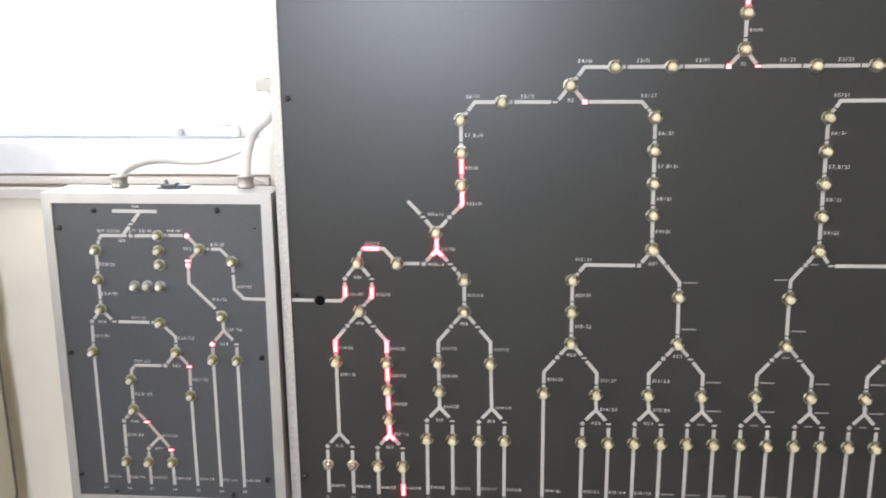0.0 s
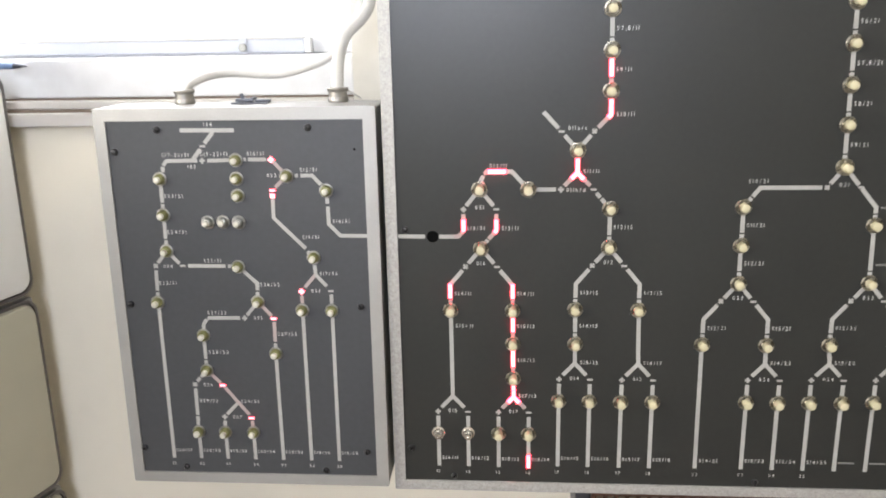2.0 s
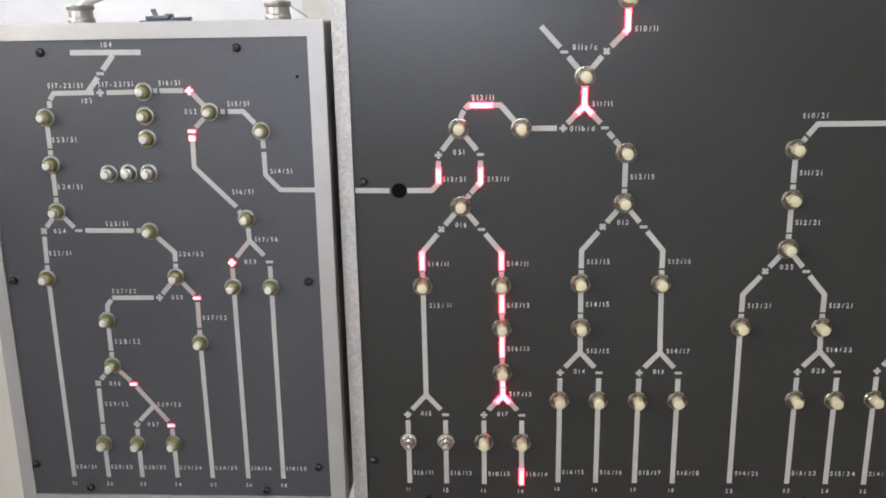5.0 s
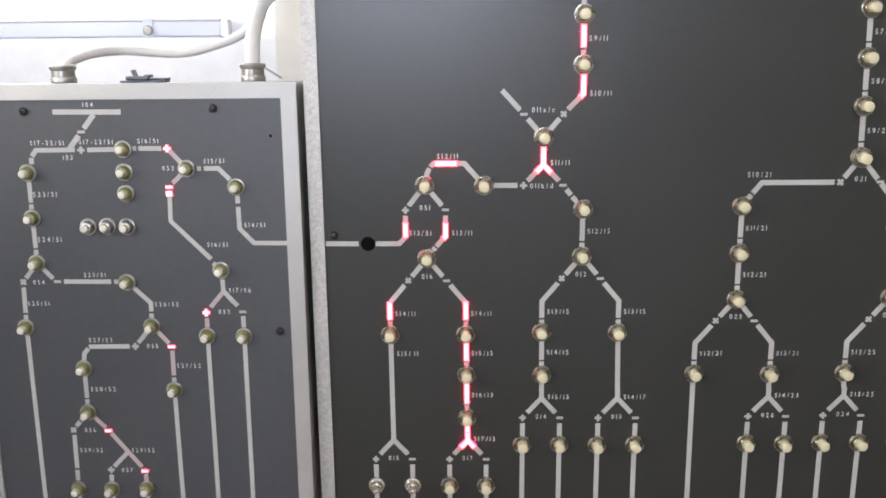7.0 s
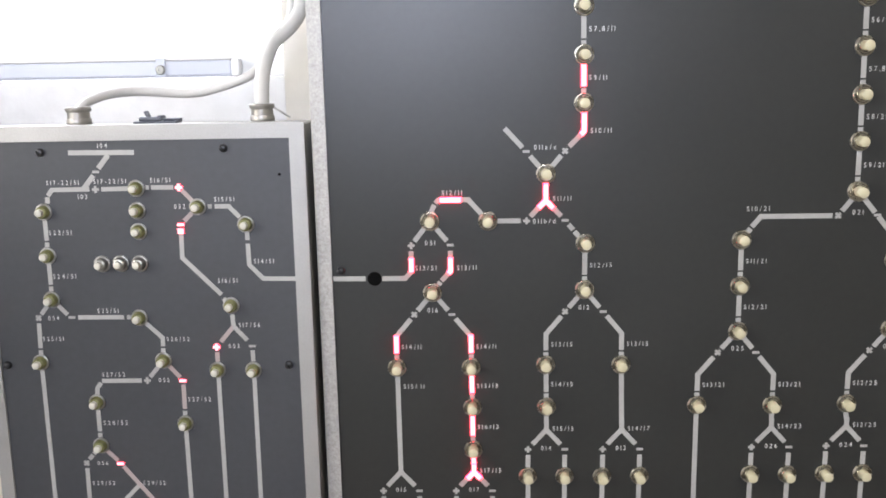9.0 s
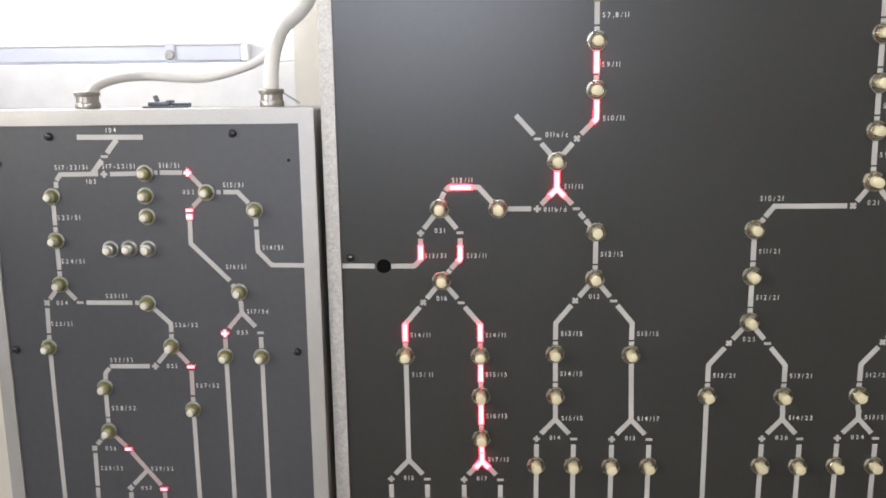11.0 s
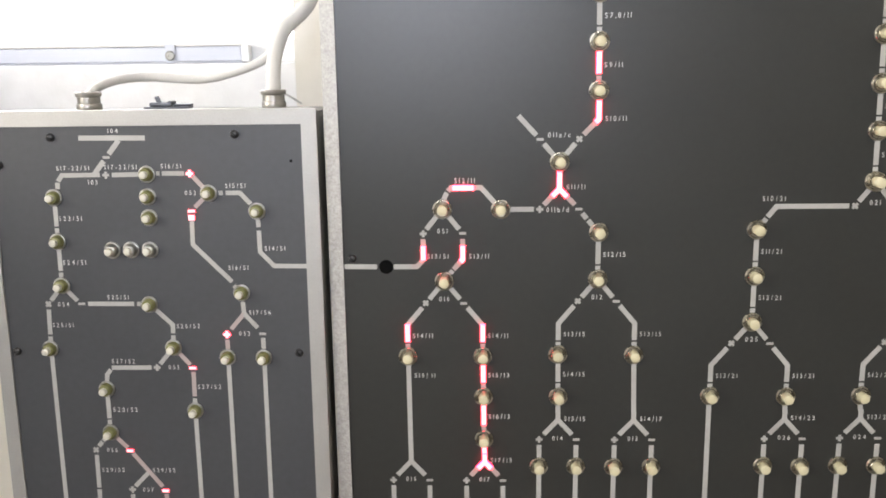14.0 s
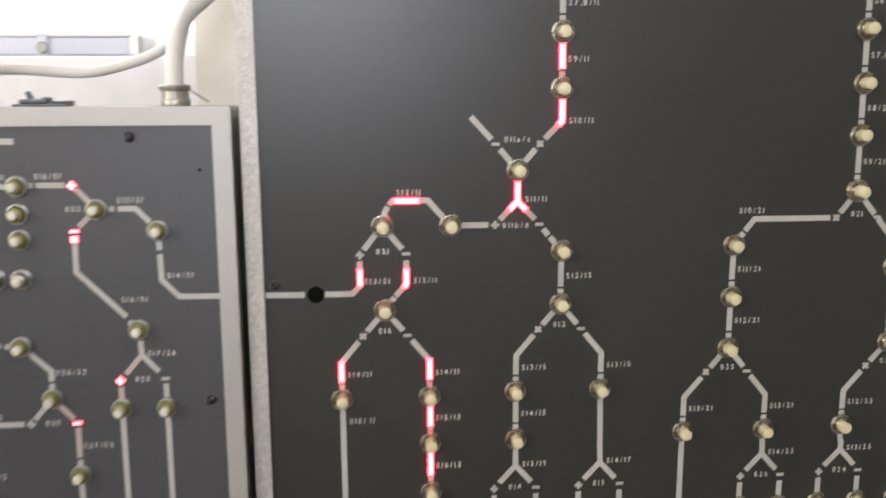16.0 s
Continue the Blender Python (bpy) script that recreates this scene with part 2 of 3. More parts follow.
def towards(a, b, start, stop=None, back=None):
    """The stretch of the line a-b from start mm after a to back mm before b."""
    a, b = Vector(a), Vector(b)
    d = (b - a).normalized()
    e = (b - d * back) if back is not None else a + d * stop
    return tuple(a + d * start), tuple(e)


CACHE = {}


def sign(panel, u, v, plus=True, lit=False, turn=0.0):
    key = (plus, lit)
    if key not in CACHE:
        bm = bmesh.new()
        t, l, top = 1.1 * MM, 2.95 * MM, (0.0015 if lit else 0.0004)
        if plus:
            outline = ((t, t), (t, l), (-t, l), (-t, t), (-l, t), (-l, -t), (-t, -t), (-t, -l), (t, -l), (t, -t), (l, -t), (l, t))
        else:
            outline = ((l, t), (-l, t), (-l, -t), (l, -t))
        f = bm.faces.new([bm.verts.new((x, y, 0)) for x, y in outline])
        r = bmesh.ops.extrude_face_region(bm, geom=[f])
        for w in r["geom"]:
            if isinstance(w, bmesh.types.BMVert):
                w.co.z = top
        CACHE[key] = mesh_of("sign", bm, M_CORE if lit else M_LINE)
        if lit:
            CACHE[key].materials.append(M_LIT)
            for w in CACHE[key].polygons:
                w.material_index = int(abs(w.normal.z) < 0.5)
    name = ("plus_sign" if plus else "minus_sign")
    ob = place(name, CACHE[key], panel, (u * MM, v * MM, 0.0002), "switch marker lit up bright red" if lit else "")
    ob.rotation_euler = (0, 0, radians(turn))
    return ob


def glyph(char):
    """One character's vertices and faces, its left edge at x = 0, in units of the cap height."""
    if ("glyph", char) not in CACHE:
        cu = bpy.data.curves.new("lettering", "FONT")
        cu.body, cu.size, cu.resolution_u, cu.offset = char, 1.0, 3, 0.008
        tmp = bpy.data.objects.new("lettering", cu)
        me = bpy.data.meshes.new_from_object(tmp)
        bpy.data.objects.remove(tmp)
        x0 = min(w.co.x for w in me.vertices)
        CACHE[("glyph", char)] = ([((w.co.x - x0) / 0.73 * 0.86, w.co.y / 0.73) for w in me.vertices], [tuple(f.vertices) for f in me.polygons])
        bpy.data.meshes.remove(me)
    return CACHE[("glyph", char)]


def lettering(panel, u, v, text, high=4.3):
    """Engraved characters evenly spaced; u, v is the foot of the first one."""
    key = (text, high)
    if key not in CACHE:
        gap = 0.45
        verts, faces, x = [], [], 0.0
        for char in text:
            if char == " ":
                x += gap * 0.7
                continue
            vs, fs = glyph(char)
            n = len(verts)
            verts += [((x + a) * high * MM, b * high * MM, 0.00035) for a, b in vs]
            faces += [tuple(k + n for k in f) for f in fs]
            x += max(a for a, b in vs) + (gap * 0.7 if char == "," else gap)
        me = bpy.data.meshes.new("lettering")
        me.from_pydata(verts, [], faces)
        me.materials.append(M_TEXT)
        CACHE[key] = me
    return place("lettering", CACHE[key], panel, (u * MM, v * MM, 0))


def bar(panel, u, v, long=17.0, high=3.0):
    """Lettering too small to be read."""
    key = ("bar", long)
    if key not in CACHE:
        CACHE[key] = mesh_of("lettering", strip(((0, high / 2), (long, high / 2)), high * 0.62, 0, 0.0003), M_FAINT)
    return place("lettering", CACHE[key], panel, (u * MM, v * MM, 0))


def button(panel, u, v, kind="ivory"):
    u, v = u + random.uniform(-0.3, 0.3), v + random.uniform(-0.3, 0.3)
    if kind not in CACHE:
        if kind == "ivory":
            body = lathe([(6.15 * MM, 0), (6.1 * MM, 0.0030), (5.95 * MM, 0.0036), (5.65 * MM, 0.0039), (5.2 * MM, 0.0038), (5.0 * MM, 0.0032), (4.95 * MM, 0.0004)], 32)
            cap = lathe([(4.3 * MM, 0.0010), (4.3 * MM, 0.0093), (4.15 * MM, 0.0098), (3.8 * MM, 0.0100)], 24)
            CACHE[kind] = (mesh_of("push_button", body, M_NICKEL, True), mesh_of("plunger", cap, M_IVORY, True))
        elif kind == "nut":
            body = lathe([(7.4 * MM, 0), (7.5 * MM, 0.0008), (7.0 * MM, 0.0014), (5.6 * MM, 0.0016), (5.4 * MM, 0.0055), (4.8 * MM, 0.0065)], 6 * 4)
            cap = lathe([(3.7 * MM, 0.005), (3.7 * MM, 0.0100), (3.3 * MM, 0.0108), (1.8 * MM, 0.0108), (1.5 * MM, 0.0085)], 18)
            CACHE[kind] = (mesh_of("push_button", body, M_BRIGHT, True), mesh_of("plunger", cap, M_BRIGHT, True))
        else:
            steel = kind == "steel"
            body = lathe([(6.2 * MM, 0), (5.6 * MM, 0.0012), (5.35 * MM, 0.0016), (5.3 * MM, 0.0052), (5.0 * MM, 0.0062), (4.3 * MM, 0.0068), (3.6 * MM, 0.0069)], 28)
            cap = lathe([(3.15 * MM, 0.0060), (3.15 * MM, 0.0105), (2.9 * MM, 0.0111), (2.3 * MM, 0.0114)], 22)
            CACHE[kind] = (mesh_of("push_button", body, M_CHROME if steel else M_OLIVE, True), mesh_of("plunger", cap, M_WHITECAP, True))
    if ("washer", kind) not in CACHE:
        if kind == "ivory":
            # added dark disc: puts the shade of the collar grooves into colour
            CACHE["groove_shade"] = mesh_of("groove_shade", lathe([(7.0 * MM, 0), (7.0 * MM, 0.0011), (6.0 * MM, 0.0012)], 24), M_GROOVE, True)
            rings = [(8.3, 0.1), (8.3, 0.8), (8.05, 1.4), (7.75, 1.75), (7.35, 1.8), (7.0, 1.5), (6.85, 0.8)]
        else:
            rings = [(7.35, 0.1), (7.35, 0.7), (7.1, 1.2), (6.6, 1.4), (6.0, 1.3), (5.6, 0.9)]
        CACHE[("washer", kind)] = mesh_of("washer", lathe([(r * MM, h * MM) for r, h in rings], 32), M_CHROME if kind != "ivory" else M_NICKEL, True)
    body, cap = CACHE[kind]
    ob = place("push_button", body, panel, (u * MM, v * MM, 0.0004), {"ivory": "ivory push button in a nickel collar", "olive": "white push button on an olive barrel", "steel": "white push button in a chrome nut", "nut": "hollow nickel socket with a nut"}[kind])
    place("plunger", cap, ob, (random.uniform(-0.2, 0.2) * MM, random.uniform(-0.2, 0.2) * MM, random.uniform(-0.5, 0.4) * MM))
    place("washer", CACHE[("washer", kind)], ob)
    if kind == "ivory":
        place("groove_shade", CACHE["groove_shade"], ob, label="dark disc standing in for shade in the collar grooves")
    return ob


def screw(panel, u, v):
    if "screw" not in CACHE:
        bm = lathe([(3.6 * MM, 0), (3.6 * MM, 0.0010), (3.2 * MM, 0.0022), (2.2 * MM, 0.0030), (0.9 * MM, 0.0032)], 18)
        CACHE["screw"] = mesh_of("screw", bm, M_BLACK, True)
        CACHE["slot"] = mesh_of("slot", box(-2.6 * MM, 2.6 * MM, -0.4 * MM, 0.4 * MM, 0.0024, 0.00335), M_HOLE)
    ob = place("screw", CACHE["screw"], panel, (u * MM, v * MM, 0.0003), "black domed screw")
    place("slot", CACHE["slot"], ob).rotation_euler = (0, 0, random.uniform(0, 3))
    return ob


def link(panel, a, b, label="", lit=None, dash=True, first=7.5, side=4.4):
    """A straight stretch between two buttons, broken just before the second one."""
    d = (Vector(b) - Vector(a)).length
    if dash:
        line(panel, *towards(a, b, first, back=13.2), lit=lit)
        line(panel, *towards(a, b, d - 11.6, back=7.5), lit="dim" if lit else None)
    else:
        line(panel, *towards(a, b, first, back=0), lit=lit)
    if label:
        m = (Vector(a) + Vector(b)) / 2
        (bar if label == "-" else lettering)(panel, m.x + side, m.y - 1.0, *([] if label == "-" else [label]))


def fork(panel, u, v, name="", lit=False, label="", kind="ivory", foot=-263.0, marks=("-", "-"), numbers=("", ""), end=None, ends=(None, None)):
    """A track splitting in two below (u, v), each leg with its marker, button and siding."""
    line(panel, (u, v + 8), (u, v), (u - 6, v - 6.6), lit=lit or None)
    line(panel, (u, v), (u + 6, v - 6.6), lit=lit or None)
    line(panel, (u - 6, v - 6.6), (u - 12.4, v - 13.7), lit="dim" if lit else None)
    line(panel, (u + 6, v - 6.6), (u + 12.4, v - 13.7), lit="dim" if lit else None)
    if label:
        (bar if label == "-" else lettering)(panel, u + 5.5, v - 0.8, *([] if label == "-" else [label]))
    if name:
        (bar if name == "-" else lettering)(panel, u - 4.8, v - 19.4, *([9.0] if name == "-" else [name]))
    for s, k in ((-1, 0), (1, 1)):
        x = u + s * 16.4
        sign(panel, x, v - 18.6, s < 0)
        line(panel, (x, v - 24), (x, v - 36.5))
        button(panel, x, v - 44, kind)
        if ends[k]:
            line(panel, (x, v - 51), (x, foot + 15))
            line(panel, (x, foot + 15), (x, foot), lit=True)
        else:
            line(panel, (x, v - 51), (x, foot))
        if marks[k]:
            (bar if marks[k] == "-" else lettering)(panel, x + 3.6, foot + 8.2, *([] if marks[k] == "-" else [marks[k]]))
        if numbers[k]:
            lettering(panel, x - 2.8, foot - 8.6, numbers[k], 3.9)


def spread(panel, u, v, drop=40.0, name="", labels=("", ""), lit=False, half=32.8):
    """A node from which two tracks slant down and turn upright at half to each side."""
    k = half / 32.8
    for s in (-1, 1):
        a, b = (u, v), (u + s * half, v - 39.5 * k)
        length = math.hypot(half, 39.5 * k)
        line(panel, *towards(a, b, 7.5, back=length / 2 + 5.0))
        line(panel, towards(a, b, length / 2 + 5.0, back=0)[0], b, (b[0], b[1] - 4))
        m = (Vector(a) + Vector(b)) / 2
        sign(panel, m.x, m.y + (0.3 if s < 0 else 0), s < 0, turn=-45 if s < 0 else 0)
        line(panel, (b[0], b[1] + (1.0 if lit else -4)), (b[0], b[1] - 15.0), lit=lit or None)
        line(panel, (b[0], b[1] - 16.8), (b[0], b[1] - 20.5), lit="dim" if lit else None)
        button(panel, b[0], b[1] - 28)
        lab = labels[0 if s < 0 else 1]
        if lab:
            (bar if lab == "-" else lettering)(panel, b[0] + 4.6, b[1] - 11.5, *([] if lab == "-" else [lab]))
    if name:
        (bar if name == "-" else lettering)(panel, u - 4.8, v - 17.8, *([9.0] if name == "-" else [name]))


# ---- the room ----
def slab(name, x0, x1, y0, y1, z0, z1, material, label, category, bevel=0.0):
    return tagged(place(name, mesh_of(name, box(x0, x1, y0, y1, z0, z1, bevel), material)), label, category, kind="structure")


WALL = 0.20
slab("floor", -2.2, 2.4, -2.6, 0.6, -0.1, 0.0, M_FLOOR, "plain brown linoleum floor of the room", "floor")
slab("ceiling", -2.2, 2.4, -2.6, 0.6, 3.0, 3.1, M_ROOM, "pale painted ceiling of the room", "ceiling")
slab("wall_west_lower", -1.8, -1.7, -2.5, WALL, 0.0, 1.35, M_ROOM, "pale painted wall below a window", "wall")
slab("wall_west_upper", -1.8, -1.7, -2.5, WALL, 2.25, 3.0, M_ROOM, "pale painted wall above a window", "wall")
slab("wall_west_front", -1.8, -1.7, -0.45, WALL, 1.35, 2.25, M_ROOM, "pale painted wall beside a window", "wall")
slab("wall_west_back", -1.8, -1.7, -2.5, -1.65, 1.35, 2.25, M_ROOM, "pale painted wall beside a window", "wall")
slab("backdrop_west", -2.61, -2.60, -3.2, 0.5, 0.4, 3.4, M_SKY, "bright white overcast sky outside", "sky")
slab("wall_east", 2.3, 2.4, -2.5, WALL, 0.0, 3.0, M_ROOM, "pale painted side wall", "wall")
# north wall, with the window opening above the sill
slab("wall_north_lower", -2.1, 2.3, WALL, 0.42, 0.0, 1.362, M_WALL, "cream painted wall below the window sill", "wall")
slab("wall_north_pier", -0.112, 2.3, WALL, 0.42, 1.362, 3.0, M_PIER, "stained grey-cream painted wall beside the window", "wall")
slab("wall_north_end", -2.1, -1.65, WALL, 0.42, 1.362, 3.0, M_WHITE, "white painted wall beside the window", "wall")
slab("wall_north_lintel", -1.65, -0.112, WALL, 0.42, 2.25, 3.0, M_WHITE, "white painted wall above the window", "wall")
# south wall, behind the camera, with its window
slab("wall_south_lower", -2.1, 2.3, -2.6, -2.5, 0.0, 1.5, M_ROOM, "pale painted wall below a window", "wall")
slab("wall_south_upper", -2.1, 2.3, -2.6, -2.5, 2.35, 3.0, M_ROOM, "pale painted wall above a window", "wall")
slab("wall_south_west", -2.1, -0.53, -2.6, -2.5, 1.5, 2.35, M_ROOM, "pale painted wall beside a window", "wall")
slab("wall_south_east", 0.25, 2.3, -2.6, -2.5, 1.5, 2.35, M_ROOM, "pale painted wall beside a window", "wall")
slab("backdrop_north", -3.2, 1.0, 0.95, 0.96, 0.6, 3.4, M_SKY, "bright white overcast sky outside", "sky")
slab("backdrop_south", -2.4, 1.4, -3.31, -3.30, 0.6, 3.4, M_SKY, "bright white overcast sky outside", "sky")

# the sill: a cream nosing, a thin dark joint and a white ledge behind it
slab("window_sill", -1.65, -0.112, 0.174, 0.36, 1.364, 1.380, M_SILL, "cream painted wooden window sill with worn front edge", "window sill", 0.002)
slab("trim_joint", -1.65, -0.112, 0.188, 0.36, 1.3802, 1.3835, M_DARKWOOD, "dark worn joint along the window sill", "trim")
slab("trim_ledge", -1.65, -0.112, 0.192, 0.36, 1.3837, 1.394, M_SILL, "cream painted moulding on the window sill", "trim", 0.002)
slab("trim_shadow_joint", -1.65, -0.112, 0.203, 0.36, 1.3942, 1.3962, M_DARKWOOD, "dark joint below the white ledge", "trim")
slab("trim_upstand", -1.65, -0.112, 0.206, 0.36, 1.3964, 1.444, M_WHITE, "white painted upstand below the window", "trim", 0.002)

window = tagged(new("window_1"), "white framed window with bright daylight outside", "window", kind="structure")
part("window_frame", box(-1.65, -0.112, 0.272, 0.36, 1.4442, 1.470, 0.003), M_WHITE, window)
part("window_frame", box(-0.124, -0.112, 0.272, 0.36, 1.47, 2.25, 0.003), M_WHITE, window)
part("window_frame", box(-1.65, -1.60, 0.272, 0.36, 1.47, 2.25, 0.003), M_WHITE, window)
part("window_frame", box(-1.60, -0.124, 0.272, 0.36, 2.19, 2.25, 0.003), M_WHITE, window)
pane = part("pane", box(-1.60, -0.124, 0.338, 0.342, 1.47, 2.19), M_GLASS, window)
pane.visible_shadow = False
rail = part("rail", box(-1.60, -0.184, 0.258, 0.2715, 1.446, 1.4630, 0.002), M_GREYPLASTIC, window, "pale blue-grey plastic rail along the frame")
part("end_cap", box(-0.1838, -0.175, 0.256, 0.2715, 1.4452, 1.4640, 0.002), M_WHITE, rail)
part("lip", box(-1.60, -0.184, 0.2565, 0.2715, 1.4632, 1.4645, 0.0005), M_CABLE, rail, "thin grey edge")
part("lip", box(-1.60, -0.184, 0.2565, 0.2715, 1.4445, 1.4458, 0.0005), M_GREYPLASTIC, rail)
part("tab", box(-0.2690, -0.2580, 0.2560, 0.2580, 1.4448, 1.4662, 0.0009), M_GREYPLASTIC, rail)
knob = part("screw", lathe([(5.5 * MM, 0), (5.5 * MM, 0.002), (4.5 * MM, 0.0034), (1.6 * MM, 0.0036), (1.4 * MM, 0.002)], 18), M_CHROME, rail, "bright round screw head", True)
knob.matrix_basis = pose(-0.2635, 0.2560, 1.4530, 90)

window_south = tagged(new("window_2"), "plain window with bright daylight outside", "window", kind="structure")
for x0, x1, z0, z1 in ((-0.53, 0.25, 1.5, 1.54), (-0.53, 0.25, 2.31, 2.35), (-0.53, -0.49, 1.54, 2.31), (0.21, 0.25, 1.54, 2.31)):
    part("window_frame", box(x0, x1, -2.57, -2.53, z0, z1, 0.003), M_WHITE, window_south)

window_west = tagged(new("window_3"), "plain side window with bright daylight outside", "window", kind="structure")
for y0, y1, z0, z1 in ((-1.65, -0.45, 1.35, 1.39), (-1.65, -0.45, 2.21, 2.25), (-1.65, -1.61, 1.39, 2.21), (-0.49, -0.45, 1.39, 2.21)):
    part("window_frame", box(-1.77, -1.73, y0, y1, z0, z1, 0.003), M_WHITE, window_west)

# ---- the large panel ----
big = tagged(new("control_board"), "large dark grey control panel with track diagram and red lights", "control panel")
big.matrix_world = pose(0, 0, 1.27, 90)
X1, Y1 = 1050.0, 520.0
part("cabinet", box(-0.0487, X1 * MM + 0.0122, -0.2952, Y1 * MM + 0.0122, -0.199, -0.0022, 0.002), M_HAMMER, big, "hammered silver sheet-metal case")
part("frame", ring_frame(-0.049, X1 * MM + 0.0125, -0.2955, Y1 * MM + 0.0125, 0.0122, -0.003, 0.0022, 0.0012), M_HAMMER, big, "hammered silver metal rim", True)
part("faceplate", box(-0.0370, X1 * MM + 0.001, -0.2836, Y1 * MM + 0.001, -0.0008, 0.0), M_PLATE, big, "dark grey laminate faceplate")
for u, v in ((-29, 250), (-29, 7.5), (-29, -243), (18, -277), (346, -277), (674, -277), (-29, 493), (1002, -277)):
    screw(big, u, v)

# entry from the small panel, with its plugged hole
line(big, (-36, 0.3), (-8, 0))
line(big, (6.6, 0), (22, 0), lit=None)
line(big, (22, 0), (26.5, 0), (32.2, 6.0), lit="dim")
line(big, (32.2, 5.6), (32.2, 18), lit=True)
line(big, (32.2, 18), (32.2, 24), lit="dim")
part("socket_hole", lathe([(6.2 * MM, 0.0001), (6.2 * MM, 0.0006), (5.6 * MM, 0.0007)], 24), M_HOLE, big, "black round hole")
lettering(big, 35.5, 7.0, "S13/51")
sign(big, 32.4, 28.8, True)
sign(big, 66.0, 29.0, False)
line(big, *towards((49, 50), (32.4, 29), 7.5, back=4.6))
line(big, *towards((49, 50), (66, 29), 7.5, back=4.6))
lettering(big, 44.3, 29.0, "051")
line(big, (66, 24), (66, 18), lit="dim")
line(big, (66, 18), (66, 6.5), (64, 4.2), lit=True)
line(big, (64, 4.2), (58, -2.5), lit="dim")
line(big, *towards((58, -2.5), (50, -12.5), 1.4, stop=4.4))
lettering(big, 71.5, 7.0, "S13/11")
button(big, 49, 50)
line(big, (50.2, 57.5), (52.0, 62.0), (53.2, 63.8))
line(big, (54.0, 65.2), (56.3, 68), (58, 68), lit="dim")
line(big, (57.5, 68), (76, 68), lit=True)
line(big, (76, 68), (82, 68), (93, 55.5))
lettering(big, 59.5, 72.0, "S12/11")
button(big, 98.3, 49.5)
line(big, (106, 49.3), (126.3, 49.3))
sign(big, 131.3, 49.2, True)
# the crossing above it
line(big, (147.5, 81), (147.5, 66.5), (141.5, 60.3), lit=True)
line(big, (147.5, 66.5), (154, 59.8), lit=True)
line(big, (142, 60.8), (134.6, 53), lit="dim")
line(big, (153.5, 60.3), (160.6, 53), lit="dim")
lettering(big, 153.5, 66.0, "S11/11")
lettering(big, 136.8, 46.8, "011b/d")
sign(big, 164, 49.2, False)
line(big, *towards((164, 49), (181, 29), 4.5, stop=10.5))
line(big, *towards((164, 49), (181, 29), 12.5, stop=18.5))
button(big, 147.3, 89)
line(big, *towards((147.3, 89), (131, 108), 7.5, back=5.0))
sign(big, 131, 108, False)
line(big, *towards((131, 108), (113, 127.5), 4.6, back=0))
line(big, *towards((147.3, 89), (163.3, 108), 7.5, back=4.8))
sign(big, 163.4, 108, True, turn=45)
line(big, *towards((163.4, 108), (179, 124), 5.0, back=3.0), lit="dim")
line(big, (176.4, 121.4), (179, 124.2), (179, 139.5), lit=True)
lettering(big, 184.5, 122.5, "S10/11")
lettering(big, 137.5, 109.5, "011a/c")
button(big, 178.4, 147.5)
link(big, (178, 186.2), (178.4, 147.5), "S9/11", lit=True)
button(big, 178, 186.2)
link(big, (177.5, 225.2), (178, 186.2), "S7,8/11")
button(big, 177.5, 225.2)
line(big, *towards((177.5, 225.2), (195, 245.5), 7.5, stop=11.5))
line(big, towards((177.5, 225.2), (195, 245.5), 13.2, back=0)[0], (194, 245.5), (218, 245.5))
lettering(big, 184, 250, "S6/11")
button(big, 226, 245.7)
line(big, (234, 245.5), (238, 245.5))
line(big, (240, 245.5), (283, 245.3))
lettering(big, 248, 250, "S5/11")
sign(big, 287.5, 245.3, False)
line(big, *towards((289.5, 245.3), (305, 265), 3.5, back=7.5))
button(big, 305, 265)
line(big, *towards((305, 265), (321.5, 245.3), 7.5, back=3.5), lit="dim")
sign(big, 321.5, 245.5, True, True, 45)
lettering(big, 302, 245.5, "02")
line(big, (326, 245.5), (387, 245.5), (393.5, 238))
line(big, *towards((387, 245.5), (403, 228), 11.5, stop=15))
lettering(big, 386, 250.5, "S5/21")
line(big, *towards((305, 265), (321, 285), 7.5, stop=11.5))
line(big, towards((305, 265), (321, 285), 13.2, back=0)[0], (320.5, 285), (347, 285))
lettering(big, 313, 290, "S4/11")
button(big, 355, 285)
line(big, (363, 285), (367, 285))
line(big, (369, 285), (411, 285))
lettering(big, 379, 290, "S3/11")
button(big, 419, 285)
line(big, (427, 285), (431, 285))
line(big, (433, 285), (477, 285))
lettering(big, 445, 290, "S2/11")
sign(big, 482, 285, True, True, 45)
line(big, *towards((482, 285), (498.5, 304), 3.5, back=7.5), lit="dim")
line(big, *towards((514.5, 285), (498.5, 304), 3.5, back=7.5), lit="dim")
sign(big, 514.5, 285, False, True)
lettering(big, 495.5, 285.5, "01")
button(big, 498.5, 304)
link(big, (498.5, 343.5), (498.5, 304), "S1/11")
button(big, 498.5, 343.5)
line(big, (498.5, 352), (498.5, 366), lit=True)
line(big, (498.5, 366), (498.5, 392))
line(big, (519, 285), (562, 285))
line(big, (564, 285), (570.5, 285))
lettering(big, 538, 290, "S2/21")
button(big, 578.5, 285.2)
line(big, (587, 285), (626, 285))
line(big, (628, 285), (634.5, 285))
lettering(big, 602, 290, "S3/21")
button(big, 643, 285.4)
line(big, (651, 285), (700, 285))

